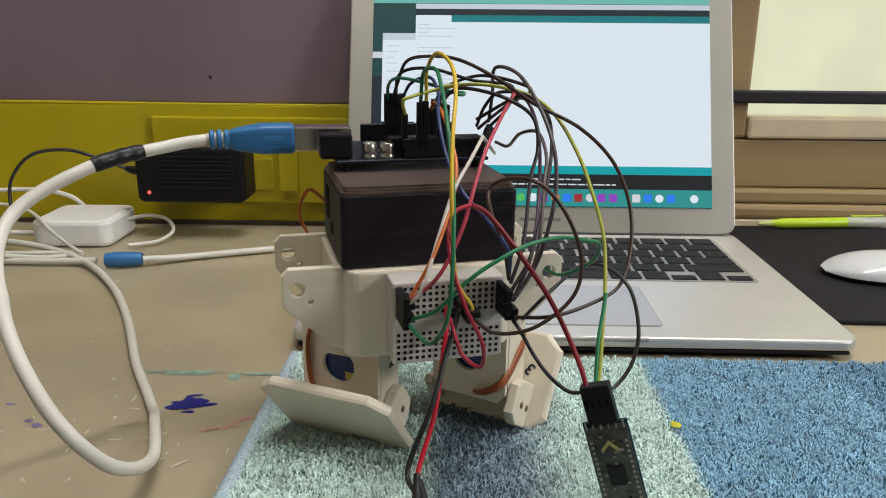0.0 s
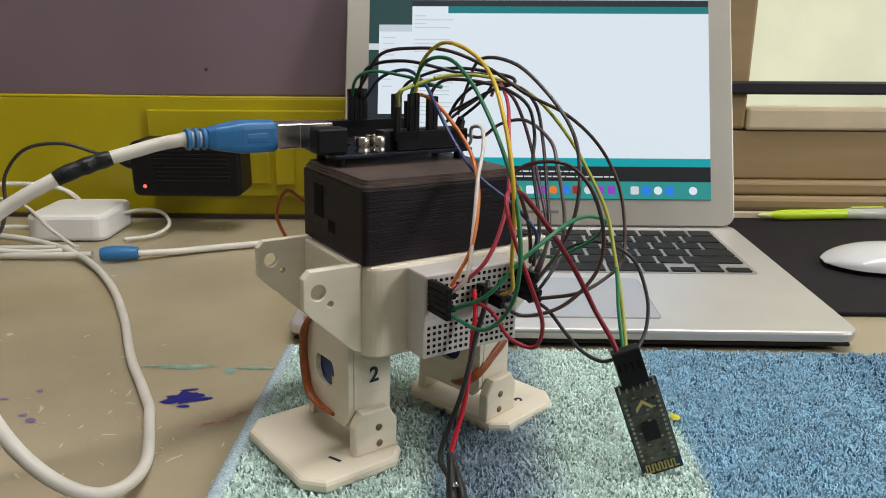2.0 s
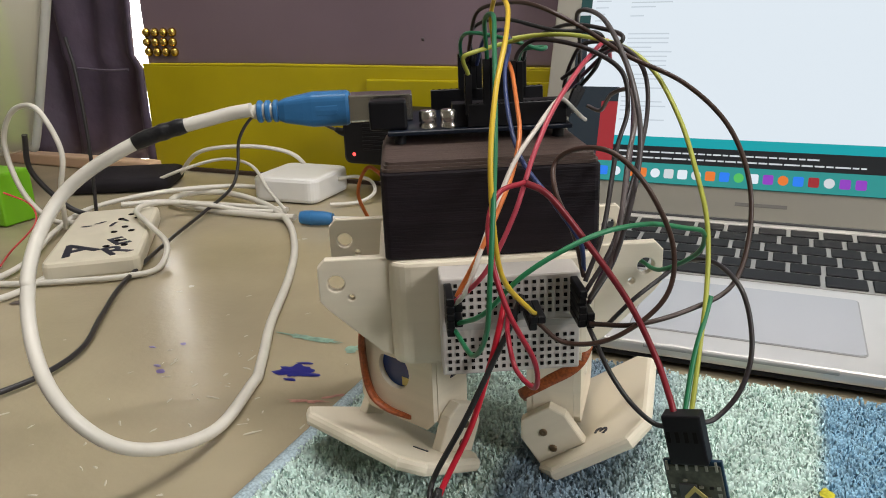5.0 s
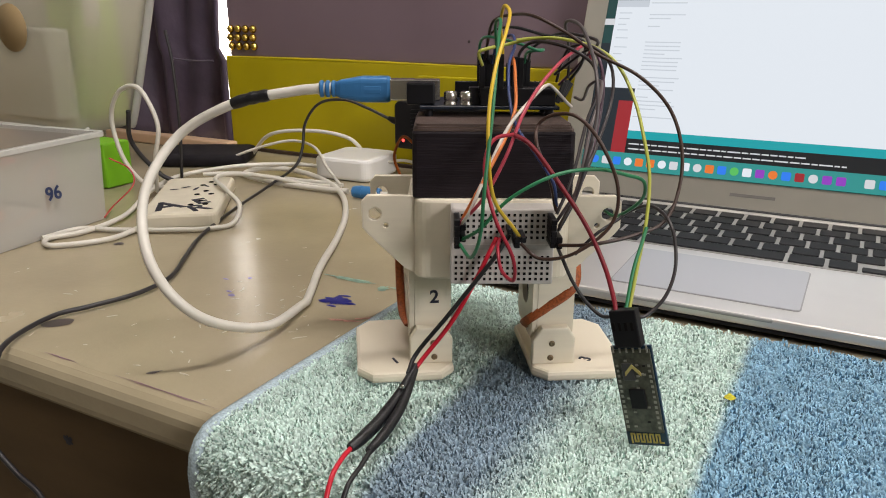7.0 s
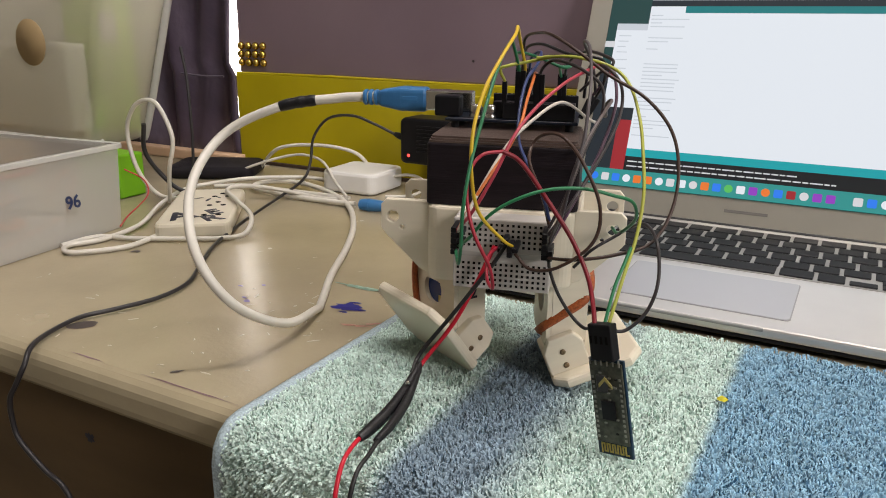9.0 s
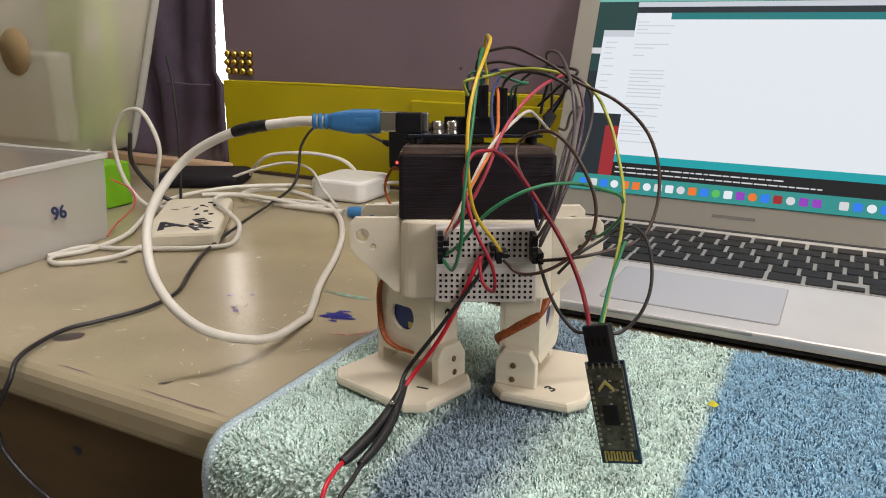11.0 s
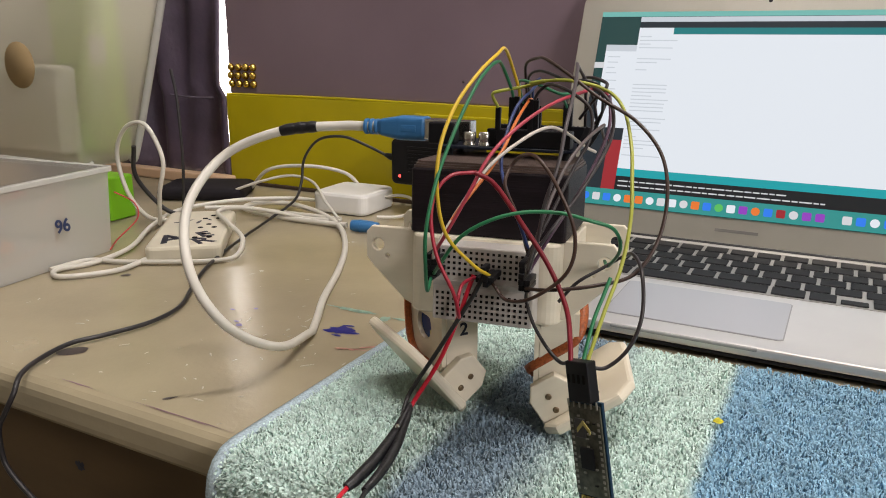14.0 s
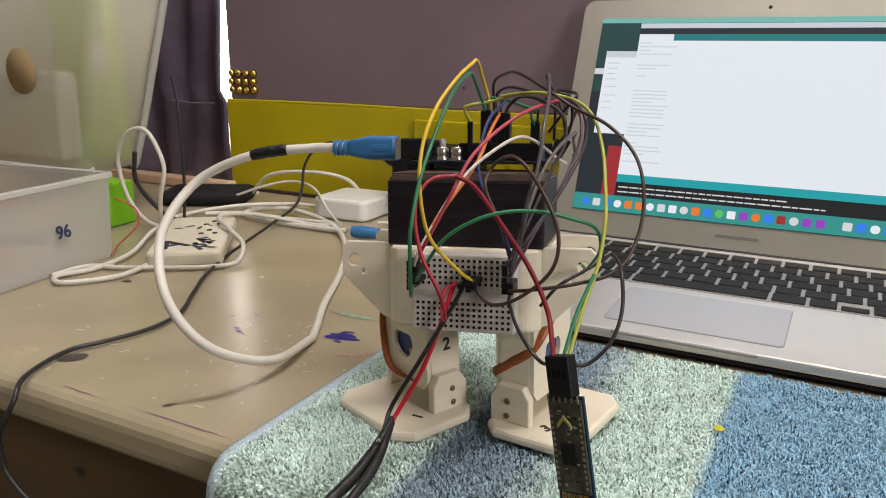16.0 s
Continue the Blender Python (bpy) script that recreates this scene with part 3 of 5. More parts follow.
        part(name, box(x0 + a, x0 + b, f - s - 0.00005, f - s, z0 + c, z0 + d), SCR[m], lid)
    s = 0.0011
    rnd = random.Random(4)
    z = 0.155
    lines = []
    while z > 0.042:
        if rnd.random() < 0.75:
            lines.append((0.0385, 0.0385 + rnd.choice((0.010, 0.018, 0.030, 0.033)), z, 0.0009, "grey"))
        z -= 0.0034
    for z in (0.136, 0.131, 0.126, 0.121, 0.114, 0.106, 0.100, 0.094):
        lines.append((0.012, 0.012 + rnd.uniform(0.006, 0.014), z, 0.0009, "grey"))
    for z, end in ((0.0225, 0.175), (0.0182, 0.205)):
        x = 0.039
        while x < end:
            w = rnd.uniform(0.003, 0.010)
            lines.append((x, x + w, z, 0.0011, "pale"))
            x += w + 0.0011
    for xa, xb, z, h, hue in lines:
        part("text_line", box(x0 + xa, x0 + xb, f - s, f - s + 0.00005, z0 + z, z0 + z + h), SCR[hue], lid)
    hues = ("blue", "pale", "blue", "white", "orange", "orange", "white", "pale", "white", "pale", "orange", "blue", "green", "white", "violet", "orange", "blue", "red", "pale", "violet", "violet", "dock", "pale", "blue", "white", "blue", "dock", "white")
    for k, h in enumerate(hues):
        if h == "dock":
            continue
        cx = x0 + 0.012 + 0.0096 * k
        r = 0.0034
        icon = slab(rounded(cx - r, cx + r, z0 + 0.0042, z0 + 0.0042 + 2 * r, 0.0012 if k % 3 else 0.0033, 4), f - s - 0.00005, f - s, axis="y")
        part("dock_icon", icon, SCR[h], lid)
    part("maker_mark", box(0.146, 0.180, -0.0020, -0.0017, 0.0095, 0.0120), mat("grey_mark", (0.16, 0.15, 0.14), 0.5), lid, "small grey lettering on the bezel")
    part("camera_dot", lathe([(0.0001, 0), (0.0016, 0), (0.0016, 0.0004), (0.0001, 0.0004)], pose(0.1625, -0.0017, 0.2095, 90), 14), BLACK, lid)
    return lap


def build_right_things():
    m = finish("mouse_mat", slab(rounded(0.262, 0.640, 0.056, 0.299, 0.006), 0.0006, 0.0034, bevel=0.0008), MATBLACK)
    tagged(m, "black cloth mouse mat under the laptop", "mouse mat")
    mouse = tagged(empty("computer_mouse", pose(0.428, 0.148, 0.0035, 0, 0, 82)), "low white glossy wireless mouse on the black mat", "mouse")
    bm = bmesh.new()
    nu, nv = 26, 18
    rows = []
    for i in range(nu + 1):
        u = -1 + 2 * i / nu
        half = 0.0285 * max(0.05, (1 - abs(u) ** 3.2)) ** 0.5
        high = 0.0150 * max(0.02, (1 - abs(u) ** 2.4)) ** 0.8
        rows.append([bm.verts.new((half * math.cos(math.pi * j / nv), 0.0567 * u, 0.0035 + high * math.sin(math.pi * j / nv) ** 0.8)) for j in range(nv + 1)])
    for a, b in zip(rows, rows[1:]):
        for j in range(nv):
            bm.faces.new((a[j], a[j + 1], b[j + 1], b[j])).smooth = True
    part("shell", bm, MOUSEW, mouse)
    ol = [(0.026 * max(0.05, (1 - abs(u) ** 3.2)) ** 0.5 * sg, 0.0545 * u) for sg, us in ((1, [-1 + k / 8 for k in range(17)]), (-1, [1 - k / 8 for k in range(17)])) for u in us]
    part("foot", slab(ol, 0.0, 0.0040), BLACK, mouse)
    pen = tagged(empty("highlighter_pen", pose(0.384, 0.289, 0.0085, 0, 90, 6)), "bright green highlighter pen with clear cap", "pen")
    part("barrel", lathe([(0.0028, 0.0), (0.0042, 0.006), (0.0048, 0.012), (0.0048, 0.085), (0.0040, 0.0895)], None, 16), PENGREEN, pen)
    part("tip", lathe([(0.0010, -0.012), (0.0022, -0.009), (0.0032, 0.0)], None, 12), mat("pen_tip", (0.55, 0.60, 0.20), 0.5), pen)
    part("cap", lathe([(0.0049, 0.072), (0.0053, 0.073), (0.0051, 0.110), (0.0042, 0.112)], None, 16), CLEARRIM, pen)
    part("clip", box(-0.0066, -0.0053, -0.0016, 0.0016, 0.076, 0.108, 0.0005), PENGREEN, pen)


def build_left_things():
    # power adapter resting on its plug against the yellow board
    ad = tagged(empty("power_adapter"), "black mains adapter with ribbed face and red light", "power adapter")
    part("body", slab(rounded(-0.1825, -0.0885, 0.0335, 0.0810, 0.006), 0.2335, 0.2700, axis="y", bevel=0.003), BLACK, ad)
    for k in range(8):
        part("rib", box(-0.162, -0.098, 0.2326, 0.2345, 0.0465 + 0.0037 * k, 0.0480 + 0.0037 * k, 0.0003, 1), BLACK, ad)
    part("light", lathe([(0.0001, 0), (0.0016, 0), (0.0013, 0.0008), (0.0001, 0.001)], pose(-0.1715, 0.2334, 0.0425, 90), 12), LED, ad, "small red glowing light")
    part("plug", box(-0.150, -0.120, 0.2705, 0.2880, 0.045, 0.070, 0.003), BLACK, ad)
    part("strain_relief", tube(mm([(-182, 245, 59), (-188, 243, 60), (-194, 242, 62)]), [0.0042, 0.0036, 0.0022], 4, 10), BLACK, ad)
    cord = tube(mm([(-192, 242, 61), (-212, 232, 72), (-235, 225, 80), (-262, 218, 76), (-280, 215, 55), (-280, 208, 30), (-276, 190, 14), (-266, 140, 6), (-240, 66, 4), (-209, -5, 3),
                    (-178, -53, 3), (-155, -87, 3), (-149, -118, 3), (-156, -146, 3), (-163, -166, 3), (-158, -190, 3), (-148, -208, 3), (-142, -217, -3), (-146, -221, -14), (-152, -222, -24), (-153, -222, -38), (-149, -222, -49), (-131, -222, -61), (-115, -222, -68), (-110, -222, -85), (-108, -222, -160)]), 0.0015, 8, 8)
    part("cord", cord, CABLEK, ad, "long thin black cord")
    # white laptop charger
    ch = tagged(empty("laptop_charger", pose(-0.2225, 0.238, 0.0006, 0, 0, 2)), "rounded square white laptop charger brick", "charger")
    part("body", slab(rounded(-0.043, 0.0235, -0.033, 0.033, 0.010, 6), 0, 0.0225, bevel=0.0035), WHITE, ch)
    part("cord", tube(mm([(22, 10, 14), (40, 12, 17), (58, 8, 15), (68, -6, 8), (60, -22, 3), (40, -36, 3)]), 0.0016, 8, 8), CABLEW, ch)
    # extension strip with sockets
    st = tagged(empty("power_strip", pose(-0.281, 0.052, 0.0006, 0, 0, 37.5)), "off-white extension socket strip marked in black pen", "power strip")
    part("body", slab(rounded(-0.031, 0.031, -0.068, 0.068, 0.007, 4), 0, 0.0135, bevel=0.003), mat("strip_cream", (0.66, 0.61, 0.49), 0.4, var=0.05, scale=50), st)
    for k in range(3):
        y = -0.036 + 0.036 * k
        for dx, dy in ((-0.0, 0.008), (-0.006, -0.004), (0.006, -0.004)):
            part("socket_hole", lathe([(0.0024, 0), (0.0024, 0.0004)], pose(dx + 0.012, y + dy, 0.0135), 12), HOLE, st)
    for body, x, y, s in (("A", -0.013, -0.042, 0.036), ("R", 0.014, -0.052, 0.027), ("E", 0.013, -0.030, 0.025)):
        writing("pen_letter", body, s, INK, st, pose(x, y, 0.0137, 0, 0, 28))
    for k in range(4):
        part("pen_mark", blot(90 + k, -0.016 + 0.009 * k, 0.018 + 0.008 * (k % 2), 0.005, 0.0015, 0.0138, 0.5, 12, 0.7 * k), INK, st)
    # the strip's and charger's white cords
    cords = ([(-309, -74, 3), (-306, -42, 3), (-277, -31, 3), (-240, -11, 3), (-216, 6, 3), (-206, 24, 4), (-220, 48, 12), (-252, 66, 18), (-290, 92, 19), (-295, 122, 17), (-277, 166, 6), (-205, 174, 5)],
             [(-268, -10, 3), (-262, -50, 3), (-285, -82, 3), (-304, -72, 3), (-296, -45, 3), (-305, 0, 4), (-345, 60, 6), (-360, 110, 10), (-330, 160, 14), (-290, 205, 12), (-262, 222, 8)],
             [(-345, 70, 5), (-330, 60, 40), (-322, 60, 70), (-335, 60, 97), (-350, 60, 104), (-370, 60, 96), (-383, 60, 72), (-376, 62, 35), (-362, 72, 10), (-350, 90, 4)],
             [(-390, 250, 6), (-350, 240, 34), (-300, 250, 40), (-262, 262, 34), (-245, 266, 20), (-235, 262, 6)],
             [(-395, 200, 4), (-350, 215, 22), (-310, 225, 32), (-270, 215, 30), (-235, 190, 16), (-205, 170, 6)],
             [(-325, 110, 16), (-300, 136, 14), (-270, 150, 10), (-235, 160, 5), (-205, 172, 4)])
    for k, pts in enumerate(cords):
        c = finish("white_cord", tube(mm(pts), 0.0021 if k != 4 else 0.0015, 9, 8), CABLEW)
        tagged(c, "thin white cord looped on the desk by the power strip", "cable", group="white cords")
    tagged(finish("red_wire", tube(mm([(-368, 40, 40), (-352, 48, 30), (-340, 40, 18), (-332, 10, 6), (-318, -10, 3)]), 0.0007, 8, 6), mat("red_wire_skin", (0.5, 0.05, 0.05), 0.4)), "thin red hook-up wire beside the box", "wire")
    tagged(finish("black_wire", tube(mm([(-366, 66, 80), (-372, 70, 50), (-358, 84, 20), (-345, 96, 8)]), 0.0022, 8, 8), CABLEK), "short black cable standing in the cord tangle", "cable")
    tagged(finish("black_wire", tube(mm([(-355, 110, 4), (-352, 112, 60), (-356, 115, 120), (-362, 116, 150)]), 0.0016, 6, 8), CABLEK), "thin black cable hanging behind the cords", "cable")
    pouch = slab(rounded(-0.050, 0.050, -0.036, 0.036, 0.012, 5), 0, 0.014, bevel=0.005)
    pouch = finish("black_pouch", pouch, MATBLACK, None, smooth=True)
    pouch.matrix_world = pose(-0.425, 0.215, 0.0006, 0, 0, 28)
    tagged(pouch, "soft black pouch lying behind the cords", "pouch")
    gb = finish("green_box", box(-0.475, -0.410, 0.066, 0.098, 0.0006, 0.0450, 0.002), GREENP)
    tagged(gb, "bright green plastic box under the clear tub", "box")
    part("dark_label", box(-0.432, -0.422, 0.0652, 0.0658, 0.020, 0.032), INK, gb)
    tagged(finish("support_box", box(-0.90, -0.58, 0.05, 0.17, 0.0006, 0.0450, 0.003), CARD), "brown carton under the clear tub", "carton")
    # open crate with loose wires
    cr = tagged(empty("plastic_crate", pose(-0.3150, -0.006, 0.0006, 0, 0, 7)), "clear plastic crate of loose wires with a pen number", "crate")
    W, D, Hh = 0.22, 0.20, 0.0745
    t = 0.0016
    for name, b in (("bottom", (-W, 0, -D, 0, 0, t)), ("side_wall", (-t, 0, -D, 0, t, Hh)), ("side_wall", (-W, -W + t, -D, 0, t, Hh)), ("side_wall", (-W + t, -t, -t, 0, t, Hh)), ("side_wall", (-W + t, -t, -D, -D + t, t, Hh))):
        bm = box(*b)
        for v in bm.verts:
            v.co.x += 0.006 * (v.co.z / Hh - 1) * (1 if v.co.x > -W / 2 else -1)
        part(name, bm, CLEAR, cr)
    rimo = rounded(-W - 0.004, 0.004, -D - 0.004, 0.004, 0.006)
    part("rim", slab(rimo, Hh - 0.004, Hh + 0.0005, [rounded(-W + t, -t, -D + t, -t, 0.004)], bevel=0.0008), CLEARRIM, cr)
    writing("pen_number", "96", 0.0145, INKBLUE, cr, pose(-0.0012, -0.052, 0.034, 84, 0, 90))
    rnd = random.Random(9)
    for k, colr in enumerate(((0.55, 0.16, 0.06), (0.55, 0.25, 0.18), (0.03, 0.03, 0.035), (0.05, 0.05, 0.06), (0.5, 0.45, 0.4), (0.45, 0.05, 0.05))):
        m = mat("loose_wire_skin", colr, 0.45)
        pts = [(-0.03 - 0.15 * rnd.random(), -0.02 - 0.16 * rnd.random(), 0.006 + 0.045 * rnd.random()) for _ in range(7)]
        part("loose_wire", tube(pts, 0.0012 if k else 0.003, 8, 6), m, cr)
    part("loose_wire", tube([(-0.035, -0.10, 0.075), (-0.07, -0.06, 0.085), (-0.12, -0.03, 0.075), (-0.15, -0.03, 0.05)], 0.003, 8, 8), mat("orange_lead", (0.40, 0.12, 0.05), 0.4), cr)
    skin = mat("salmon_wire_skin", (0.62, 0.26, 0.16), 0.45)
    for pts in ([(-14, -38, 52), (-10, -46, 58), (-9, -58, 54), (-9, -66, 44)], [(-10, -40, 50), (-9, -48, 38), (-9, -52, 26), (-12, -50, 14)], [(-10, -60, 22), (-9, -90, 16), (-10, -130, 10), (-14, -160, 8)]):
        part("loose_wire", tube(mm(pts), 0.0011, 8, 6), skin, cr)
    part("dark_bag", slab(rounded(-0.19, -0.06, -0.17, -0.03, 0.03, 5), 0.003, 0.045, bevel=0.018), mat("grey_bag", (0.20, 0.20, 0.21), 0.35, var=0.4, scale=40, bump=1, bscale=60, depth=0.004), cr, smooth=True)
    # large tub standing on the boxes
    tb = tagged(empty("storage_tub", pose(-0.472, 0.088, 0.0460)), "large clear plastic storage tub with folders inside", "storage tub")
    bm = bmesh.new()
    hh = 0.30

    def layer(inset, z):
        g = 0.098 * z / hh - inset
        return [bm.verts.new((x, y, z)) for x, y in rounded(-0.52 - g, 0.0 + g, 0.0 + inset - 0.01 * z / hh, 0.075 + 0.01 * z / hh - inset, 0.020, 5)]

    loops = [layer(0.004, 0.0), layer(0.0, 0.004), layer(0, hh), layer(0.0025, hh), layer(0.0025, 0.006)]
    for a, b in zip(loops, loops[1:]):
        n = len(a)
        for i in range(n):
            bm.faces.new((a[i], a[(i + 1) % n], b[(i + 1) % n], b[i])).smooth = True
    bm.faces.new(loops[0][::-1])
    bm.faces.new(loops[-1])
    part("shell", bm, CLEARDIM, tb)
    part("edge_rib", tube([(-0.010, 0.070, 0.004), (0.001, 0.0705, 0.012), (0.047, 0.074, 0.145), (0.094, 0.078, 0.29)], 0.0042, 6, 8), CLEARRIM, tb)
    part("base_rib", tube([(-0.5, 0.002, 0.004), (-0.2, 0.0015, 0.003), (-0.012, 0.002, 0.003), (0.0, 0.012, 0.004)], 0.0026, 6, 8), CLEARRIM, tb)
    part("folder", box(-0.091, 0.0, 0.046, 0.066, 0.0085, 0.28, 0.004), GREENDIM, tb, "green folder inside the tub")
    part("label", box(-0.026, -0.002, 0.0445, 0.0455, 0.106, 0.136), PAPER, tb)
    part("book", box(-0.42, -0.047, 0.014, 0.040, 0.0085, 0.104, 0.004), PAPER, tb, "pale box inside the tub")
    part("disc", lathe([(0.0001, 0), (0.024, 0), (0.024, 0.0008), (0.0001, 0.0008)], pose(-0.073, -0.0058, 0.105, 90), 24), CARD, tb, "round brown sticker")


# ---- the toy robot ----
def leg_side(x0, x1):
    """One side of a leg, its hip axis at the origin, with a round window over the servo."""
    side = [(-0.0212, -0.0360), (-0.0175, -0.0405), (0.0135, -0.0405), (0.0178, -0.0360), (0.0178, 0.0), (-0.0212, 0.0)]
    window = [(x, min(z, -0.0135)) for x, z in ring(-0.001, -0.0190, 0.0082, 28)]
    return slab(side, x0, x1, [window], axis="x")


def leg_panels(leg):
    part("side_panel", leg_side(0.0080, 0.0105), WHITEP, leg)
    part("front_panel", box(-0.0079, 0.0079, -0.0215, -0.0185, -0.0372, 0.0), WHITEP, leg)
    part("back_panel", box(-0.0079, 0.0079, 0.0150, 0.0181, -0.0372, 0.0), WHITEP, leg)
    part("bottom_panel", box(-0.0079, 0.0079, -0.0184, 0.0149, -0.0360, -0.031), WHITEP, leg)
    part("top_panel", box(-0.0079, 0.0079, -0.0184, 0.0149, -0.0025, -0.0001), WHITEP, leg)


def foot_mesh(side):
    """One foot, its ankle axis at the origin; side -1: its broad side lies to -x."""
    ol = [(-0.0350, -0.0225), (-0.0280, -0.0305), (0.0040, -0.0305), (0.0105, -0.0240), (0.0105, 0.0240), (0.0040, 0.0305), (-0.0280, 0.0305), (-0.0350, 0.0225)]
    bm = slab([(1.07 * x, 1.08 * y - 0.003) for x, y in ol], -0.0132, -0.0078, bevel=0.0018)
    front = [(-0.0108, -0.0080), (0.0108, -0.0080), (0.0108, 0.0050), (0.0062, 0.0118), (-0.0072, 0.0118), (-0.0108, 0.0060)]
    slab(front, -0.0268, -0.0217, axis="y", bevel=0.0008, bm=bm)
    back = [(-0.0060, -0.0080), (0.0060, -0.0080), (0.0045, 0.0050), (0.0018, 0.0110), (-0.0018, 0.0110), (-0.0045, 0.0050)]
    slab(back, 0.0190, 0.0235, axis="y", bevel=0.0006, bm=bm)
    if side > 0:
        bm.transform(Matrix.Diagonal((-1, 1, 1, 1)))
        bmesh.ops.reverse_faces(bm, faces=bm.faces[:])
    return bm


SIZE = 0.95
HIP = {-1: (-0.0315, 0.0065, 0.0393), 1: (0.0310, 0.0050, 0.0393)}
ANKLE = (0.0, 0.0, -0.0432)
LEADS = {
    "yellow_lead": ((0.62, 0.42, 0.03), [(5, 9, 134), (6, 10, 140), (4, 2, 152), (4, -14, 160), (5, -32, 157), (2, -50, 149), (-3, -65, 136), (-6, -75, 120), (-6, -78, 102), (-3, -74, 84), (6, -64, 70), (10, -52, 63)]),
    "green_lead": ((0.02, 0.16, 0.07), [(3, 9, 134), (3, 8, 140), (1, -5, 152), (2, -21, 154), (0, -39, 147), (-2, -55, 135), (-4, -69, 121), (-6, -79, 107), (-8, -85, 88), (-9, -82, 71), (-12, -71, 59), (-16, -55, 60)]),
    "brown_lead": ((0.045, 0.025, 0.02), [(0, 57, 133), (1, 49, 142), (3, 36, 154), (12, 20, 157), (20, 3, 156), (33, -8, 149), (48, -14, 139), (65, -23, 130), (77, -32, 117), (81, -42, 101), (79, -50, 84), (71, -58, 71), (56, -63, 66), (39, -65, 63), (27, -56, 60)]),
    "grey_lead": ((0.07, 0.06, 0.065), [(42, 30, 126), (40, 20, 140), (35, 3, 153), (38, -18, 152), (40, -38, 141), (40, -54, 128), (39, -61, 114), (35, -65, 98), (32, -61, 82), (27, -53, 66)]),
    "grey_lead.b": ((0.11, 0.09, 0.09), [(46, 30, 116), (48, 18, 116), (48, 3, 124), (50, -13, 127), (45, -36, 121), (40, -47, 112), (37, -54, 103), (34, -60, 92), (31, -61, 81), (27, -54, 68)]),
    "brown_lead.b": ((0.06, 0.032, 0.025), [(26, -50, 74), (22, -53, 89), (16, -54, 103), (17, -48, 111), (23, -53, 116), (31, -63, 116), (40, -68, 106), (48, -68, 88), (46, -68, 72), (32, -65, 59), (19, -56, 54), (11, -50, 59)]),
    "blue_lead": ((0.03, 0.05, 0.16), [(4, 55, 132), (6, 42, 143), (12, 29, 147), (12, 13, 142), (8, -3, 134), (7, -19, 121), (9, -34, 109), (16, -49, 99), (23, -56, 88), (26, -50, 76)]),
    "orange_lead": ((0.62, 0.17, 0.04), [(12, 26, 132), (11, 15, 137), (11, 1, 134), (10, -16, 126), (9, -29, 117), (5, -40, 107), (-1, -49, 97), (-8, -55, 85), (-15, -53, 71)]),
    "white_lead": ((0.60, 0.55, 0.50), [(43, 22, 112), (39, 14, 115), (30, 1, 123), (24, -15, 125), (15, -29, 119), (5, -40, 109), (-4, -51, 93), (-12, -59, 76), (-16, -53, 68)]),
    "pink_lead": ((0.42, 0.05, 0.08), [(50, 14, 136), (46, 4, 143), (36, -14, 140), (27, -29, 135), (17, -43, 126), (9, -55, 115), (2, -62, 99), (-7, -63, 82), (-17, -53, 68)]),
    "green_lead.b": ((0.02, 0.17, 0.07), [(55, -17, 66), (58, -30, 67), (64, -46, 78), (62, -55, 88), (53, -61, 92), (41, -65, 95), (27, -70, 95), (14, -73, 91), (2, -72, 83), (-8, -66, 70), (-15, -54, 62)]),
    "red_lead": ((0.30, 0.014, 0.032), [(2, -46, 60), (0, -60, 60), (1, -70, 53), (5, -80, 52), (4, -85, 63), (-3, -86, 78), (-7, -82, 92), (-7, -76, 102), (-3, -69, 108), (5, -63, 109)]),
    "dark_lead": ((0.025, 0.02, 0.022), [(13, 10, 134), (15, 10, 140), (20, 7, 144), (27, -6, 144), (36, -16, 141), (45, -20, 134), (46, -24, 122), (41, -30, 110), (33, -46, 88), (26, -52, 73)]),
    "dark_lead.b": ((0.04, 0.032, 0.035), [(36, 30, 124), (37, 22, 134), (39, 8, 142), (47, -8, 142), (54, -14, 134), (54, -20, 120), (46, -34, 102), (35, -50, 84), (26, -53, 70)]),
    "purple_lead": ((0.10, 0.05, 0.085), [(38, 34, 122), (44, 26, 130), (49, 10, 139), (51, 0, 137), (52, -10, 124), (46, -28, 104), (36, -48, 84), (27, -53, 66)]),
    "green_lead.c": ((0.03, 0.20, 0.10), [(-2, 57, 133), (-3, 50, 142), (0, 38, 146), (12, 26, 144), (24, 20, 140), (28, 28, 140), (22, 44, 138), (22, 57, 132)]),
    "dark_lead.c": ((0.02, 0.02, 0.022), [(2, 57, 133), (2, 48, 147), (12, 30, 151), (28, 12, 147), (44, 6, 145), (46, 16, 134), (42, 28, 124)]),
    "green_lead.d": ((0.36, 0.38, 0.06), [(-4, 8, 133), (-6, 4, 139), (-2, 4, 141), (8, 8, 143), (20, 4, 146)]),
    "dark_lead.d": ((0.03, 0.025, 0.028), [(24, 57, 132), (26, 48, 141), (36, 26, 148), (48, 2, 146), (49, -4, 143), (44, 6, 139), (34, 24, 128)]),
    "orange_lead.b": ((0.55, 0.14, 0.03), [(-36, 36, 88), (-44, 38, 94), (-49, 38, 84), (-46, 36, 74), (-40, 33, 64)]),
}
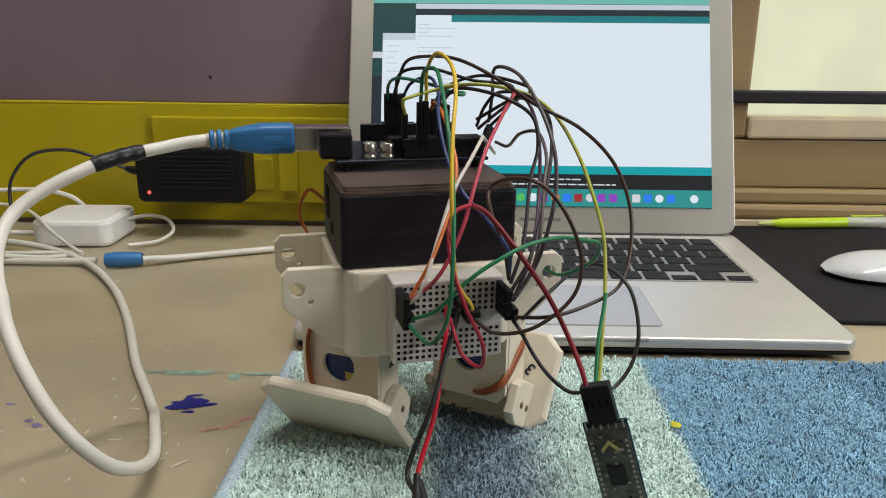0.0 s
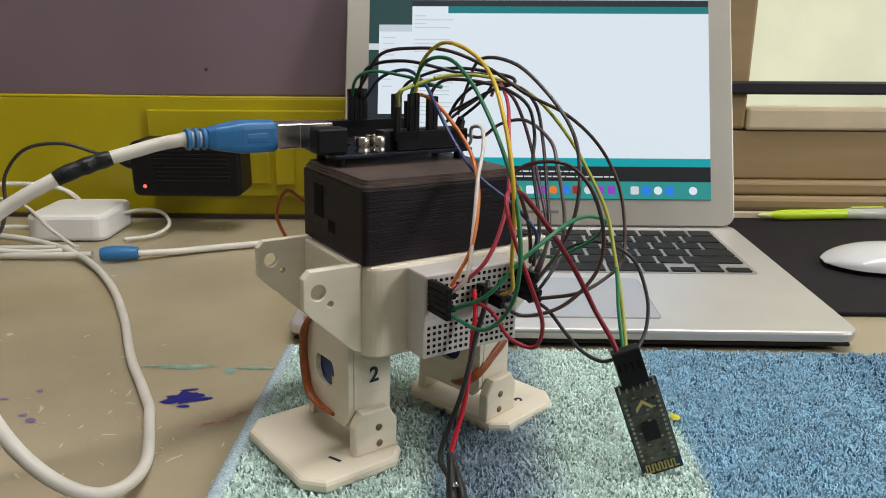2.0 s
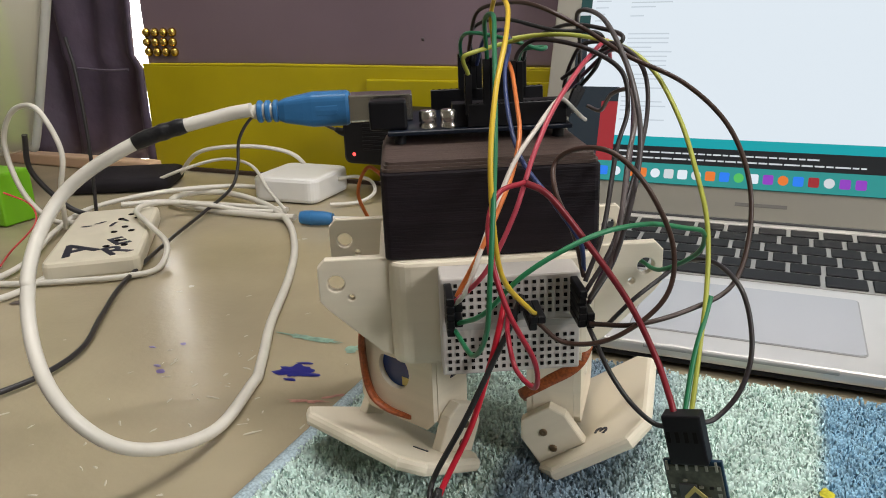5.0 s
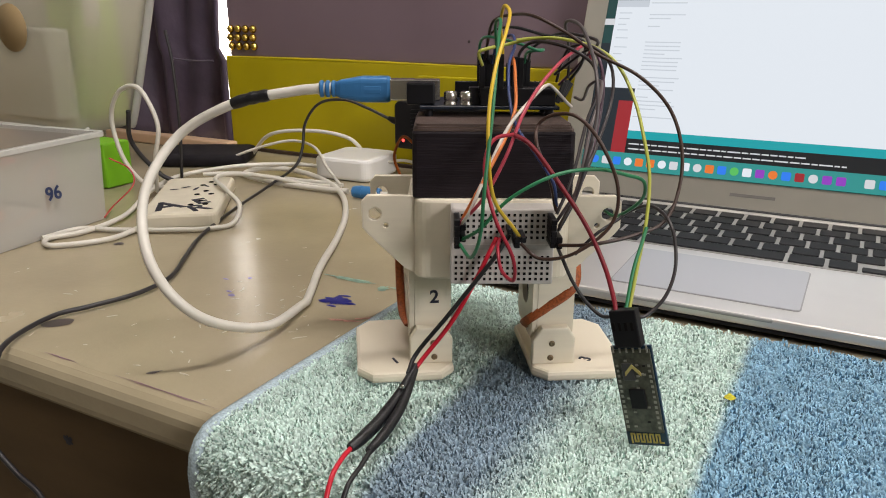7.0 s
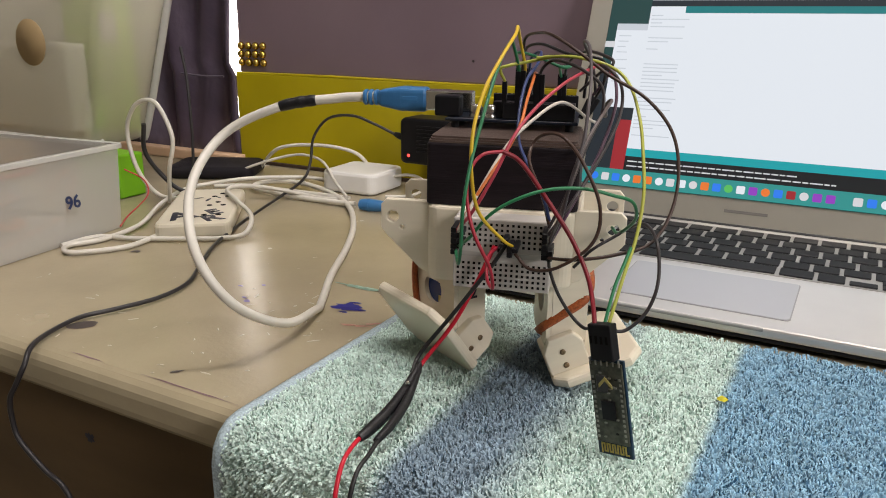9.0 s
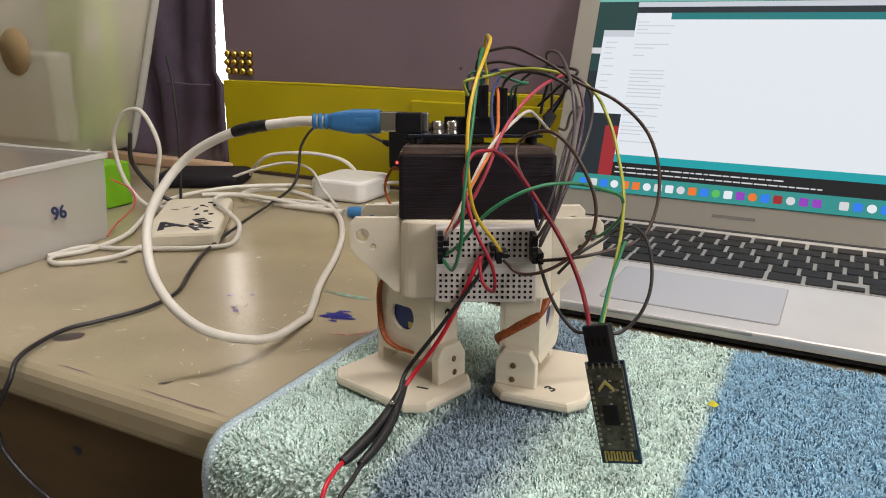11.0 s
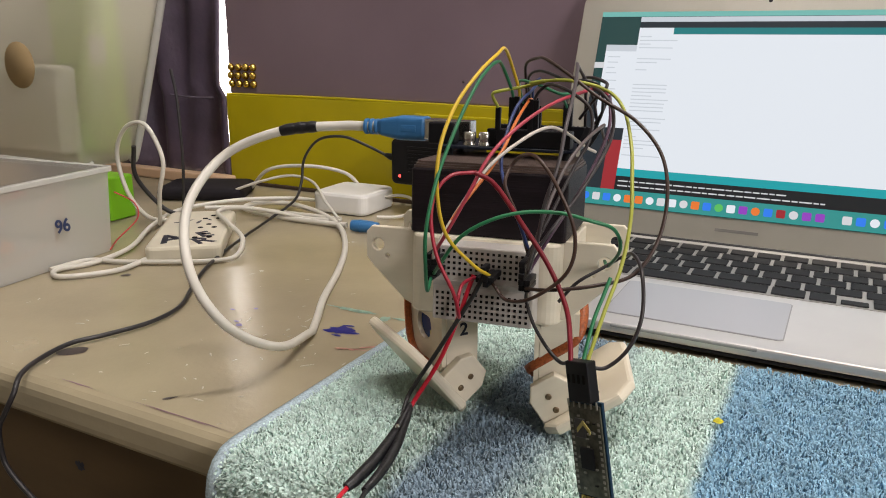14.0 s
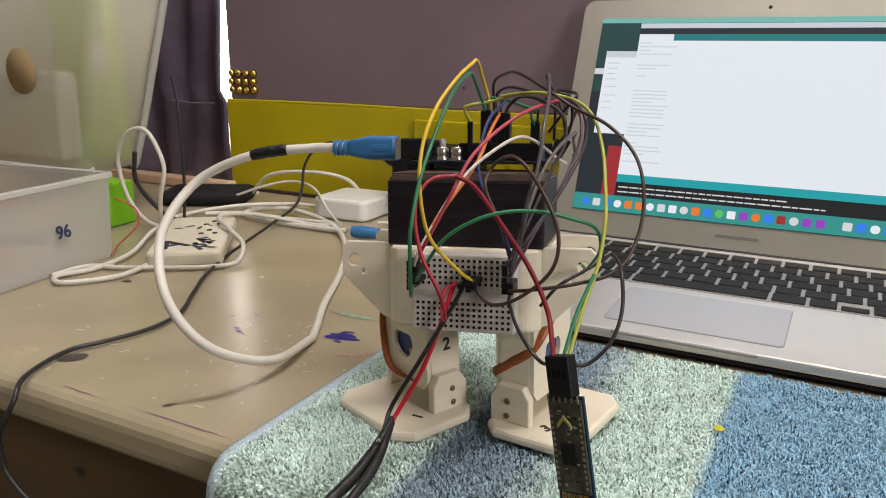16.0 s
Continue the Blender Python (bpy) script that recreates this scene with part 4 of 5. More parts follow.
# leads that run down to the radio module; each swings about its upper end
MODULE_LEADS = {
    "red_lead": ((0.18, 0.008, 0.018), [(5, -63, 109), (13, -61, 104), (25, -64, 89), (37, -66, 72), (45, -70, 56), (48, -78, 45), (49, -82, 38)]),
    "yellow_green_lead": ((0.36, 0.38, 0.06), [(12, 5, 145), (20, 4, 146), (33, -1, 146), (49, -5, 142), (58, -14, 134), (63, -28, 120), (65, -40, 106), (66, -51, 91), (64, -60, 74), (59, -71, 57), (54, -81, 38)]),
    "green_lead": ((0.02, 0.17, 0.07), [(62.5, -63, 70), (60, -67, 64), (56, -73, 54), (52, -82, 38)]),
    "dark_lead": ((0.025, 0.02, 0.022), [(38, -36, 50), (46, -38, 60), (56, -34, 66), (64, -32, 71), (69, -46, 76), (73, -62, 72), (74, -71, 58), (70, -76, 46), (62, -79, 38), (55, -81, 38)]),
    "black_lead": ((0.02, 0.018, 0.02), [(27, -54, 58), (28, -61, 56), (32, -67, 48), (38, -71, 40), (44, -76, 36), (48, -81, 38)]),
}
PLUG_REST = (0.0515, -0.0820, 0.0418)


def build_robot():
    rob = tagged(empty("toy_robot"), "white printed walking robot with dark head and jumper wires", "robot")
    # body: a block with a pair of drilled arm plates on either side
    bm = slab(rounded(-0.037, 0.037, -0.0280, 0.0340, 0.008, 6), 0.0350, 0.0738, bevel=0.0014)
    part("body", bm, WHITEP, rob)
    for sg in (-1, 1):
        for y0, y1 in ((-0.0215, -0.0175), (0.0290, 0.0325)):
            ol = [(0.0365, 0.0362), (0.0410, 0.0382), (0.0590, 0.0555), (0.0618, 0.0590), (0.0618, 0.0715), (0.0590, 0.0745), (0.0365, 0.0745)]
            holes = [ring(0.0556, 0.0655, 0.0031, 18), ring(0.0505, 0.0600, 0.0012, 10)]
            if sg < 0:
                ol = [(-x, z) for x, z in ol][::-1]
                holes = [[(-x, z) for x, z in h] for h in holes]
            part("arm_plate", slab(ol, y0, y1, holes, axis="y", bevel=0.0005), WHITEP, rob)
        part("arm_bridge", box(min(sg * 0.0372, sg * 0.0400), max(sg * 0.0372, sg * 0.0400), -0.0175, 0.0290, 0.0420, 0.0735, 0.0008), WHITEP, rob)
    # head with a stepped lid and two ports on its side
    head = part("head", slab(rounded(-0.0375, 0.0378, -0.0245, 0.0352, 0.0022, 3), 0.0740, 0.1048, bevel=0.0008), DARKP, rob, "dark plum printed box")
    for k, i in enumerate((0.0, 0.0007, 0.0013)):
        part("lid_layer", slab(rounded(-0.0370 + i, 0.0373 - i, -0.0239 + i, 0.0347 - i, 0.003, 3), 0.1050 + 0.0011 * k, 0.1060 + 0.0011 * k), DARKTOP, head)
    part("port", box(-0.0378, -0.0374, 0.013, 0.022, 0.086, 0.100), HOLE, head)
    part("port", box(-0.0378, -0.0374, 0.002, 0.008, 0.0815, 0.0865), HOLE, head)
    # breadboard with its rows of contacts
    bb = part("breadboard", box(-0.0198, 0.0272, -0.0415, -0.0283, 0.0372, 0.0727, 0.0008), BREAD, rob, "pale grey mini breadboard")
    part("centre_groove", box(-0.0192, 0.0266, -0.04175, -0.0412, 0.0538, 0.0562), mat("groove_grey", (0.42, 0.40, 0.38), 0.5), bb)
    dot = None
    for r in range(10):
        z = 0.0398 + 0.00262 * r + (0.0066 if r > 4 else 0)
        for c in range(17):
            x = -0.0173 + 0.00262 * c
            if dot is None:
                dot = part("contact_hole", box(-0.00058, 0.00058, -0.0004, 0.0002, -0.00058, 0.00058), HOLE, bb)
                o = dot
            else:
                o = placed("contact_hole", dot.data, None, bb)
            o.location = (x, -0.0415, z)
    # pin housings plugged into the breadboard
    for x, z, out in ((-0.0173, 0.0700, 14), (-0.0173, 0.0674, 14), (-0.0173, 0.0648, 14), (-0.0173, 0.0622, 14), (-0.0173, 0.0595, 14), (-0.0147, 0.0674, 13), (-0.0147, 0.0622, 13), (0.0063, 0.0648, 9), (0.0089, 0.0622, 14), (0.0115, 0.0622, 14), (0.0089, 0.0595, 13),
                      (0.0247, 0.0700, 14), (0.0247, 0.0674, 13), (0.0247, 0.0648, 14), (0.0247, 0.0622, 14), (0.0247, 0.0595, 13), (0.0273, 0.0622, 14), (0.0273, 0.0595, 14), (0.0037, 0.0595, 6)):
        part("pin_housing", box(x - 0.00127, x + 0.00127, -0.0418 - out / 1000, -0.0418, z - 0.00127, z + 0.00127, 0.0003, 1), PINBLACK, bb)
    # controller board with sockets, jack, capacitors and the housings on top
    board = part("controller_board", box(-0.0345, 0.0345, 0.0062, 0.0596, 0.1118, 0.1134, 0.0003, 1), PCB, rob, "dark blue microcontroller board")
    for x, y in ((-0.030, 0.011), (0.030, 0.011), (-0.030, 0.031), (0.030, 0.031)):
        part("standoff", lathe([(0.0022, 0.1082), (0.0022, 0.1117)], pose(x, y, 0), 10), PINBLACK, board)
    part("power_jack", box(-0.0411, -0.0270, 0.0096, 0.0186, 0.1136, 0.1245, 0.0010), BLACK, board)
    part("usb_socket", box(-0.0405, -0.0245, 0.0300, 0.0420, 0.1136, 0.1245, 0.0006), STEEL, board)
    for x in (-0.0193, -0.0113):
        part("capacitor", lathe([(0.0034, 0.1136), (0.0034, 0.1148), (0.0029, 0.1154), (0.0033, 0.1160), (0.0033, 0.1196), (0.0027, 0.1202)], pose(x, 0.0120, 0), 18), STEEL, board)
    for x0, x1, y in ((-0.0045, 0.0325, 0.0088), (-0.0160, 0.0325, 0.0570)):
        part("pin_header", box(x0, x1, y - 0.0013, y + 0.0013, 0.1136, 0.1221, 0.0003, 1), PINBLACK, board)
        for k in range(int((x1 - x0) / 0.00254)):
            part("pin_slot", box(x0 + 0.0008 + 0.00254 * k, x0 + 0.0018 + 0.00254 * k, y - 0.0005, y + 0.0005, 0.12215, 0.1223), HOLE, board)
    part("chip", box(-0.005, 0.030, 0.026, 0.034, 0.1137, 0.1174, 0.0004), BLACK, board)
    part("shield_block", box(-0.0100, 0.0325, 0.0104, 0.0180, 0.1136, 0.1222, 0.0004), PINBLACK, board)
    for x, y, h in ((-0.0026, 0.0570, 0.1368), (-0.0001, 0.0570, 0.1371), (0.0025, 0.0570, 0.1366), (0.0050, 0.0572, 0.1369), (0.0027, 0.0088, 0.1380), (0.0053, 0.0088, 0.1384), (0.0124, 0.0090, 0.1372), (0.0150, 0.0090, 0.1368),
                    (0.0215, 0.0570, 0.1340), (0.0241, 0.0570, 0.1344), (-0.0040, 0.0090, 0.1330), (0.0105, 0.0250, 0.1335), (0.0131, 0.0250, 0.1338)):
        part("jumper_housing", box(x - 0.0013, x + 0.0013, y - 0.0013, y + 0.0013, 0.1178, h, 0.0003, 1), PINBLACK, board)
    rnd = random.Random(2)
    for k in range(14):
        x, y = rnd.uniform(-0.022, 0.030), rnd.uniform(0.019, 0.054)
        part("component", box(x, x + 0.0022, y, y + 0.0013, 0.1135, 0.1146, 0.0002, 1), rnd.choice((BLACK, STEEL, GOLD)), board)
    for name, (colr, pts) in LEADS.items():
        part(name.split(".")[0], tube(mm(pts), 0.00080, 10, 8), mat(name.split(".")[0] + "_skin", colr, 0.38), rob)
    for k in range(3):
        plug = part("jumper_housing", box(-0.0013, 0.0013, -0.0013, 0.0013, 0.0, 0.0110, 0.0003, 1), PINBLACK, board)
        plug.matrix_local = pose(0.0350 + 0.0016 * k, 0.0200 + 0.0042 * k, 0.1140 + 0.0012 * (k % 2), -10, 22 + 4 * k, 0)
    # legs and feet, each on its own axis
    limbs = {}
    for sg in (-1, 1):
        leg = part("leg", leg_side(-0.0105, -0.0080), WHITEP, rob)
        leg_panels(leg)
        leg.location = HIP[sg]
        part("servo", box(-0.0078, 0.0078, -0.0135, 0.0120, -0.0290, -0.0085, 0.001), SERVO, leg, "dark blue servo inside the leg")
        part("servo_label", box(sg * 0.0080 - 0.0001, sg * 0.0080 + 0.0001, -0.010, -0.003, -0.0262, -0.0225), LABELY, leg)
        part("servo_wire", tube(mm([(-10, 10, 3), (-13, 13, -6), (-13, 13, -22), (-12.5, 10, -33), (-12, 2, -37), (-10, -9, -38)] if sg < 0 else [(12, 0, 4), (12.5, -14, -4), (9, -21, -13), (-3, -21.5, -22), (-12, -20, -29), (-13, -12, -35), (-10, -6, -38)]), 0.0010, 8, 6, None, 2.6), mat("servo_ribbon", (0.30, 0.075, 0.02), 0.4, var=0.4, scale=900), leg, "orange and brown servo ribbon")
        foot = part("foot", foot_mesh(sg), WHITEP, rob)
        for dx, dz in ((0.001, 0.0035), (0.0015, -0.0042)):
            part("screw", lathe([(0.0001, 0), (0.0016, 0), (0.0016, 0.0004), (0.0008, 0.0007), (0.0001, 0.0004)], pose(sg * -dx, -0.0268, dz, 90), 12), mat("screw_bronze", (0.22, 0.16, 0.10), 0.4, metal=0.8), foot)
        writing("pen_digit", "1" if sg < 0 else "3", 0.0085, INK, foot, pose(sg * 0.0180, -0.0225, -0.0077, 0, 0, 20 if sg < 0 else 60))
        if sg < 0:
            writing("pen_digit", "2", 0.0095, INK, leg, pose(0.002, -0.02175, -0.0175, 90, 0, 0))
        limbs[sg] = (leg, foot)
    # radio module hanging from its leads, its origin at the top of the plug
    mod = part("radio_module", box(-0.0057, 0.0057, -0.0032, 0.0022, -0.0160, 0.0, 0.0006), PINBLACK, rob, "small radio board hanging from jumper leads")
    for k in range(4):
        part("pin_slot", box(-0.0050 + 0.0026 * k, -0.0038 + 0.0026 * k, -0.00335, -0.0031, -0.0085, -0.0050), HOLE, mod)
    card = part("circuit_board", box(-0.0078, 0.0078, 0.0, 0.0014, -0.0410, 0.0, 0.0002, 1), PCBBLUE, mod)
    card.matrix_local = pose(0.0, -0.0005, -0.0158) @ Matrix.Diagonal((1.12, 1.0, 1.07, 1))
    part("board_face", box(-0.0073, 0.0073, -0.0010, -0.0001, -0.0352, -0.0012, 0.0002, 1), PCBGREEN, card)
    part("radio_chip", box(-0.0030, 0.0030, -0.0022, -0.0011, -0.0250, -0.0170, 0.0002, 1), BLACK, card)
    part("radio_chip", box(-0.0042, 0.0005, -0.0020, -0.0011, -0.0135, -0.0065, 0.0002, 1), mat("grey_chip", (0.05, 0.05, 0.052), 0.3), card)
    mark = bmesh.new()
    for sg in (-1, 1):
        slab([(0.0, -0.0068), (sg * 0.0030, -0.0100), (sg * 0.0030, -0.0116), (0.0, -0.0084)][::sg], -0.0024, -0.0020, axis="y", bm=mark)
    part("printed_arrow", mark, mat("pale_yellow_print", (0.42, 0.36, 0.12), 0.5), card)
    ant = [(-0.0058, -0.0400)]
    for k in range(5):
        x = -0.0058 + 0.0024 * k
        ant += [(x, -0.0362), (x + 0.0012, -0.0362), (x + 0.0012, -0.0395), (x + 0.0024, -0.0395)]
    bmz = bmesh.new()
    for (xa, za), (xb, zb) in zip(ant, ant[1:]):
        box(min(xa, xb) - 0.0003, max(xa, xb) + 0.0003, -0.0004, -0.0001, min(za, zb) - 0.0003, max(za, zb) + 0.0003, bm=bmz)
    part("antenna_track", bmz, GOLD, card, "gold meander antenna track")
    for k in range(6):
        part("header_pin", box(-0.0068 + 0.0026 * k, -0.0062 + 0.0026 * k, -0.0016, -0.0011, -0.0024, 0.0004), TINNED, card)
    for k in range(13):
        for x in (-0.0066, 0.0056):
            part("edge_pad", box(x, x + 0.0010, -0.0012, -0.0010, -0.0335 + 0.0021 * k, -0.0325 + 0.0021 * k), TINNED, card)
    rnd = random.Random(5)
    for k in range(16):
        x, z = rnd.uniform(-0.0045, 0.004), rnd.uniform(-0.033, -0.005)
        part("component", box(x, x + 0.0011, -0.0016, -0.0010, z, z + 0.0006), rnd.choice((TINNED, BLACK)), card)
    hung = []
    for name, (colr, pts) in MODULE_LEADS.items():
        first = Vector(mm(pts)[0])
        o = part(name, tube([Vector(p) - first for p in mm(pts)], 0.00080 if name != "red_lead" else 0.00105, 10, 8), mat(name + "_skin", colr, 0.38), rob)
        o.location = first
        hung.append((o, first, Vector(mm(pts)[-1])))
    # the whole robot at its true size
    done = set()
    for o in rob.children_recursive:
        if o.data.name not in done:
            done.add(o.data.name)
            o.data.transform(Matrix.Scale(SIZE, 4))
        o.location = SIZE * o.location
    return rob, limbs, mod, hung


def knuckle(p, r, bm):
    """A round end for a cord."""
    return lathe([(r * math.sin(math.pi * k / 8) + 1e-5, -r * math.cos(math.pi * k / 8)) for k in range(9)], Matrix.Translation(p), 12, bm)


def sweep(sections, power=4.0, n=28):
    """A body along -x from (distance, half width, half height) sections with rounded-square outlines."""
    bm = bmesh.new()
    rings = []
    for x, w, h in sections:
        loop = []
        for k in range(n):
            a = 2 * math.pi * k / n
            c, v = math.cos(a), math.sin(a)
            loop.append(bm.verts.new((-x, w * math.copysign(abs(c) ** (2 / power), c), h * math.copysign(abs(v) ** (2 / power), v))))
        rings.append(loop)
    for a, b in zip(rings, rings[1:]):
        for k in range(n):
            bm.faces.new((a[k], a[(k + 1) % n], b[(k + 1) % n], b[k]))
    bm.faces.new(rings[0])
    bm.faces.new(rings[-1][::-1])
    return bm


def build_usb_cable():
    """The white cable: its plug sits in the robot, its loop follows, the rest lies on the desk."""
    cable = tagged(empty("usb_cable", pose(*FOOT_OF_LOOP)), "thick white USB cable with blue plug and black tape", "cable")
    tip, elbow, foot = CORD_TIP, Vector(LOOP_POINTS[ELBOW]), Vector(FOOT_OF_LOOP)
    d = REST_M.to_3x3() @ Vector((-1, 0, 0))

    def off(points, o):
        return [tuple(Vector(p) - o) for p in points]

    line = smooth_path([tuple(tip), tuple(tip + d * 0.014)] + LOOP_POINTS, 12)
    cut = 12 * (ELBOW + 2)
    upper = part("cord", knuckle((0, 0, 0), 0.00258, tube(off(line[:cut + 1], elbow), 0.0026, 1, 12)), CABLEW, cable)
    lower = part("cord", knuckle((0, 0, 0), 0.00258, tube(off(line[cut:], foot), 0.0026, 1, 12)), CABLEW, cable)
    upper.location = elbow - foot
    plug = part("plug", sweep([(0.0, 0.0056, 0.0058), (0.0012, 0.0064, 0.0064), (0.014, 0.0064, 0.0064), (0.0175, 0.0060, 0.0058), (0.0245, 0.0047, 0.0046), (0.0270, 0.0036, 0.0036)], 5.0), BLUE, cable, "blue moulded plug housing")
    part("grip", sweep([(0.0045, 0.0066, 0.0044), (0.0125, 0.0066, 0.0040)], 3.0), BLUE, plug)
    part("metal_shell", box(-0.0002, 0.0125, -0.0056, 0.0056, -0.0052, 0.0052, 0.0008), STEEL, plug, "bright metal plug shell")
    for k in range(3):
        part("strain_ring", sweep([(0.0272 + 0.0030 * k, 0.0036, 0.0036), (0.0277 + 0.0030 * k, 0.0042, 0.0042), (0.0288 + 0.0030 * k, 0.0042, 0.0042), (0.0293 + 0.0030 * k, 0.0036, 0.0036)], 2.4), BLUE, plug)
    part("collar", knuckle((-0.0362, 0, 0), 0.0027, sweep([(0.0265, 0.0031, 0.0031), (0.0362, 0.0029, 0.0029)], 2.2)), CABLEW, plug)
    wrap = line[17:25]
    part("tape", tube(off(wrap, elbow), [0.0028, 0.0032, 0.0030, 0.0033, 0.0030, 0.0032, 0.0031, 0.0028], 4, 12), TAPE, upper, "black insulating tape")
    lying = [(-47, -81, 3), (-62, -55, 3), (-80, -24, 3), (-111, 38, 3), (-147, 98, 3), (-190, 150, 4), (-240, 184, 6), (-290, 196, 8), (-320, 182, 8), (-318, 160, 6), (-270, 155, 4), (-220, 155, 4), (-185, 155, 5)]
    part("cord", tube(off(mm(lying), foot), 0.0026, 9, 12), CABLEW, cable)
    ext = tagged(empty("extension_cable"), "white cable with blue connector running to the laptop", "cable")
    part("cord", tube(mm([(-150, 157, 6), (-125, 170, 4), (-95, 184, 3.5), (-65, 196, 3.5), (-38, 208, 3.5), (-10, 216, 5)]), 0.0026, 8, 10), CABLEW, ext)
    part("connector", tube(mm([(-177, 152, 6.5), (-172, 153, 6.5), (-160, 155, 6.5), (-150, 157, 6.5)]), [0.0050, 0.0058, 0.0058, 0.0046], 5, 10), BLUE, ext, "blue moulded connector")
    part("ring", tube(mm([(-169, 153.5, 6.5), (-168, 153.7, 6.5), (-167, 153.9, 6.5)]), 0.0062, 3, 10), BLUE, ext)
    return plug, upper, lower


def build_battery_lead():
    """Thin wires from the breadboard to a taped joint that is dragged over the towel."""
    joint = Vector(JOINT[8.5])
    lead = tagged(empty("battery_lead", Matrix.Translation(joint)), "red and black battery leads joined in black tubing", "cable")
    red, blk = mat("battery_red_skin", (0.50, 0.012, 0.03), 0.35), mat("battery_black_skin", (0.015, 0.015, 0.016), 0.4)
    there = pose(*[r for r in ROBOT if r[0] == 8.5][0][1:])

    def on(x, y, z):
        return tuple(there @ (SIZE * Vector((x, y, z)) / 1000) - joint)

    upper = part("red_wire", tube([on(1, -46, 61), on(-3, -50, 53), on(-8, -51, 43), on(-19, -55, 24), (0.002, 0.004, 0.003), (0.0, -0.004, -0.002)], 0.00100, 10, 8), red, lead)
    part("black_wire", tube([on(7, -48, 63), on(1, -51, 54), on(-6, -52, 45), on(-20, -57, 28), (-0.0012, 0.005, 0.005), (-0.001, -0.004, -0.001)], 0.00100, 10, 8), blk, upper)
    tubing = part("tubing", tube(mm([(0, 2, 1), (0.5, -5, -2), (1, -14, -6), (1, -28, -10), (0, -41, -12.5), (-1, -47, -13.5)]), [0.0013, 0.0018, 0.0024, 0.0026, 0.0025, 0.0019], 6, 12), TAPE, lead, "black heat-shrink tubing")
    part("tubing", tube(mm([(1, 0, 0), (3, -8, -3), (5.5, -20, -7.5), (7, -34, -11), (7, -46, -13)]), [0.0011, 0.0016, 0.0021, 0.0021, 0.0016], 6, 12), TAPE, tubing, "black heat-shrink tubing")
    part("red_wire", tube(mm([(-1, -44, -13.5), (0, -54, -14), (2, -64, -17), (4, -72, -30), (5, -75, -60), (5, -76, -120)]), 0.00100, 8, 8), red, tubing)
    part("black_wire", tube(mm([(7, -43, -12.5), (9, -54, -14), (10, -65, -17), (10.5, -72, -30), (10, -75, -60), (12, -76, -120)]), 0.00100, 8, 8), blk, tubing)
    part("solder_knot", lathe([(0.0004, -0.0012), (0.0013, 0), (0.0004, 0.0012)], pose(0.0022, -0.013, -0.0022), 8), STEEL, tubing)
    return upper, tubing, joint


# ---- what moves ----
ROBOT = [
    (0, 0.0780, -0.0887, 0.0196, 1.1, 0.4, 16.7),
    (0.5, 0.0772, -0.0961, 0.0200, -0.7, 1.4, 23.4),
    (1, 0.0771, -0.0973, 0.0204, -0.7, 0.7, 27.9),
    (1.5, 0.0802, -0.0920, 0.0202, -0.5, 1.0, 31.0),
    (2, 0.0775, -0.0926, 0.0191, 0.0, 1.6, 34.3),
    (2.5, 0.0829, -0.0878, 0.0214, 1.0, -1.4, 34.1),
    (3, 0.0847, -0.0865, 0.0192, 0.9, 2.1, 27.8),
    (3.5, 0.0840, -0.0859, 0.0198, -0.3, 1.7, 26.6),
    (4, 0.0779, -0.0916, 0.0211, -0.7, 1.9, 25.9),
    (4.2, 0.0769, -0.0958, 0.0206, 0.5, 0.3, 26.1),
    (6.3, 0.0770, -0.0982, 0.0228, -3.6, -0.8, 27.8),
    (6.5, 0.0774, -0.1008, 0.0224, -4.8, -1.2, 27.7),
    (7, 0.0817, -0.0990, 0.0213, -1.8, 0.5, 29.4),
    (7.5, 0.0866, -0.0986, 0.0231, -0.4, -1.9, 29.2),
    (8, 0.0970, -0.0982, 0.0223, -1.0, -0.3, 16.3),
    (8.5, 0.0910, -0.0916, 0.0225, 1.1, -0.6, 16.7),
    (9, 0.0863, -0.0986, 0.0236, 0.2, 0.5, 17.2),
    (11.5, 0.0858, -0.1192, 0.0220, -6.5, -0.2, 28.6),
    (12, 0.0918, -0.1172, 0.0221, -3.5, -1.1, 17.6),
    (12.5, 0.0936, -0.1109, 0.0247, 0.5, -2.2, 18.1),
    (13, 0.1042, -0.1176, 0.0240, -0.9, -0.1, 9.4),
    (13.5, 0.1024, -0.1189, 0.0243, -2.2, -0.8, 8.1),
    (14, 0.0948, -0.1206, 0.0246, -3.0, -0.2, 9.5),
    (14.5, 0.0889, -0.1169, 0.0244, 1.5, -0.7, 14.5),
    (15, 0.0898, -0.1174, 0.0238, 0.3, -1.1, 14.1),
    (15.5, 0.0879, -0.1173, 0.0235, -2.1, -1.3, 16.6),
    (16, 0.0878, -0.1297, 0.0223, -6.9, -1.9, 14.1),
]
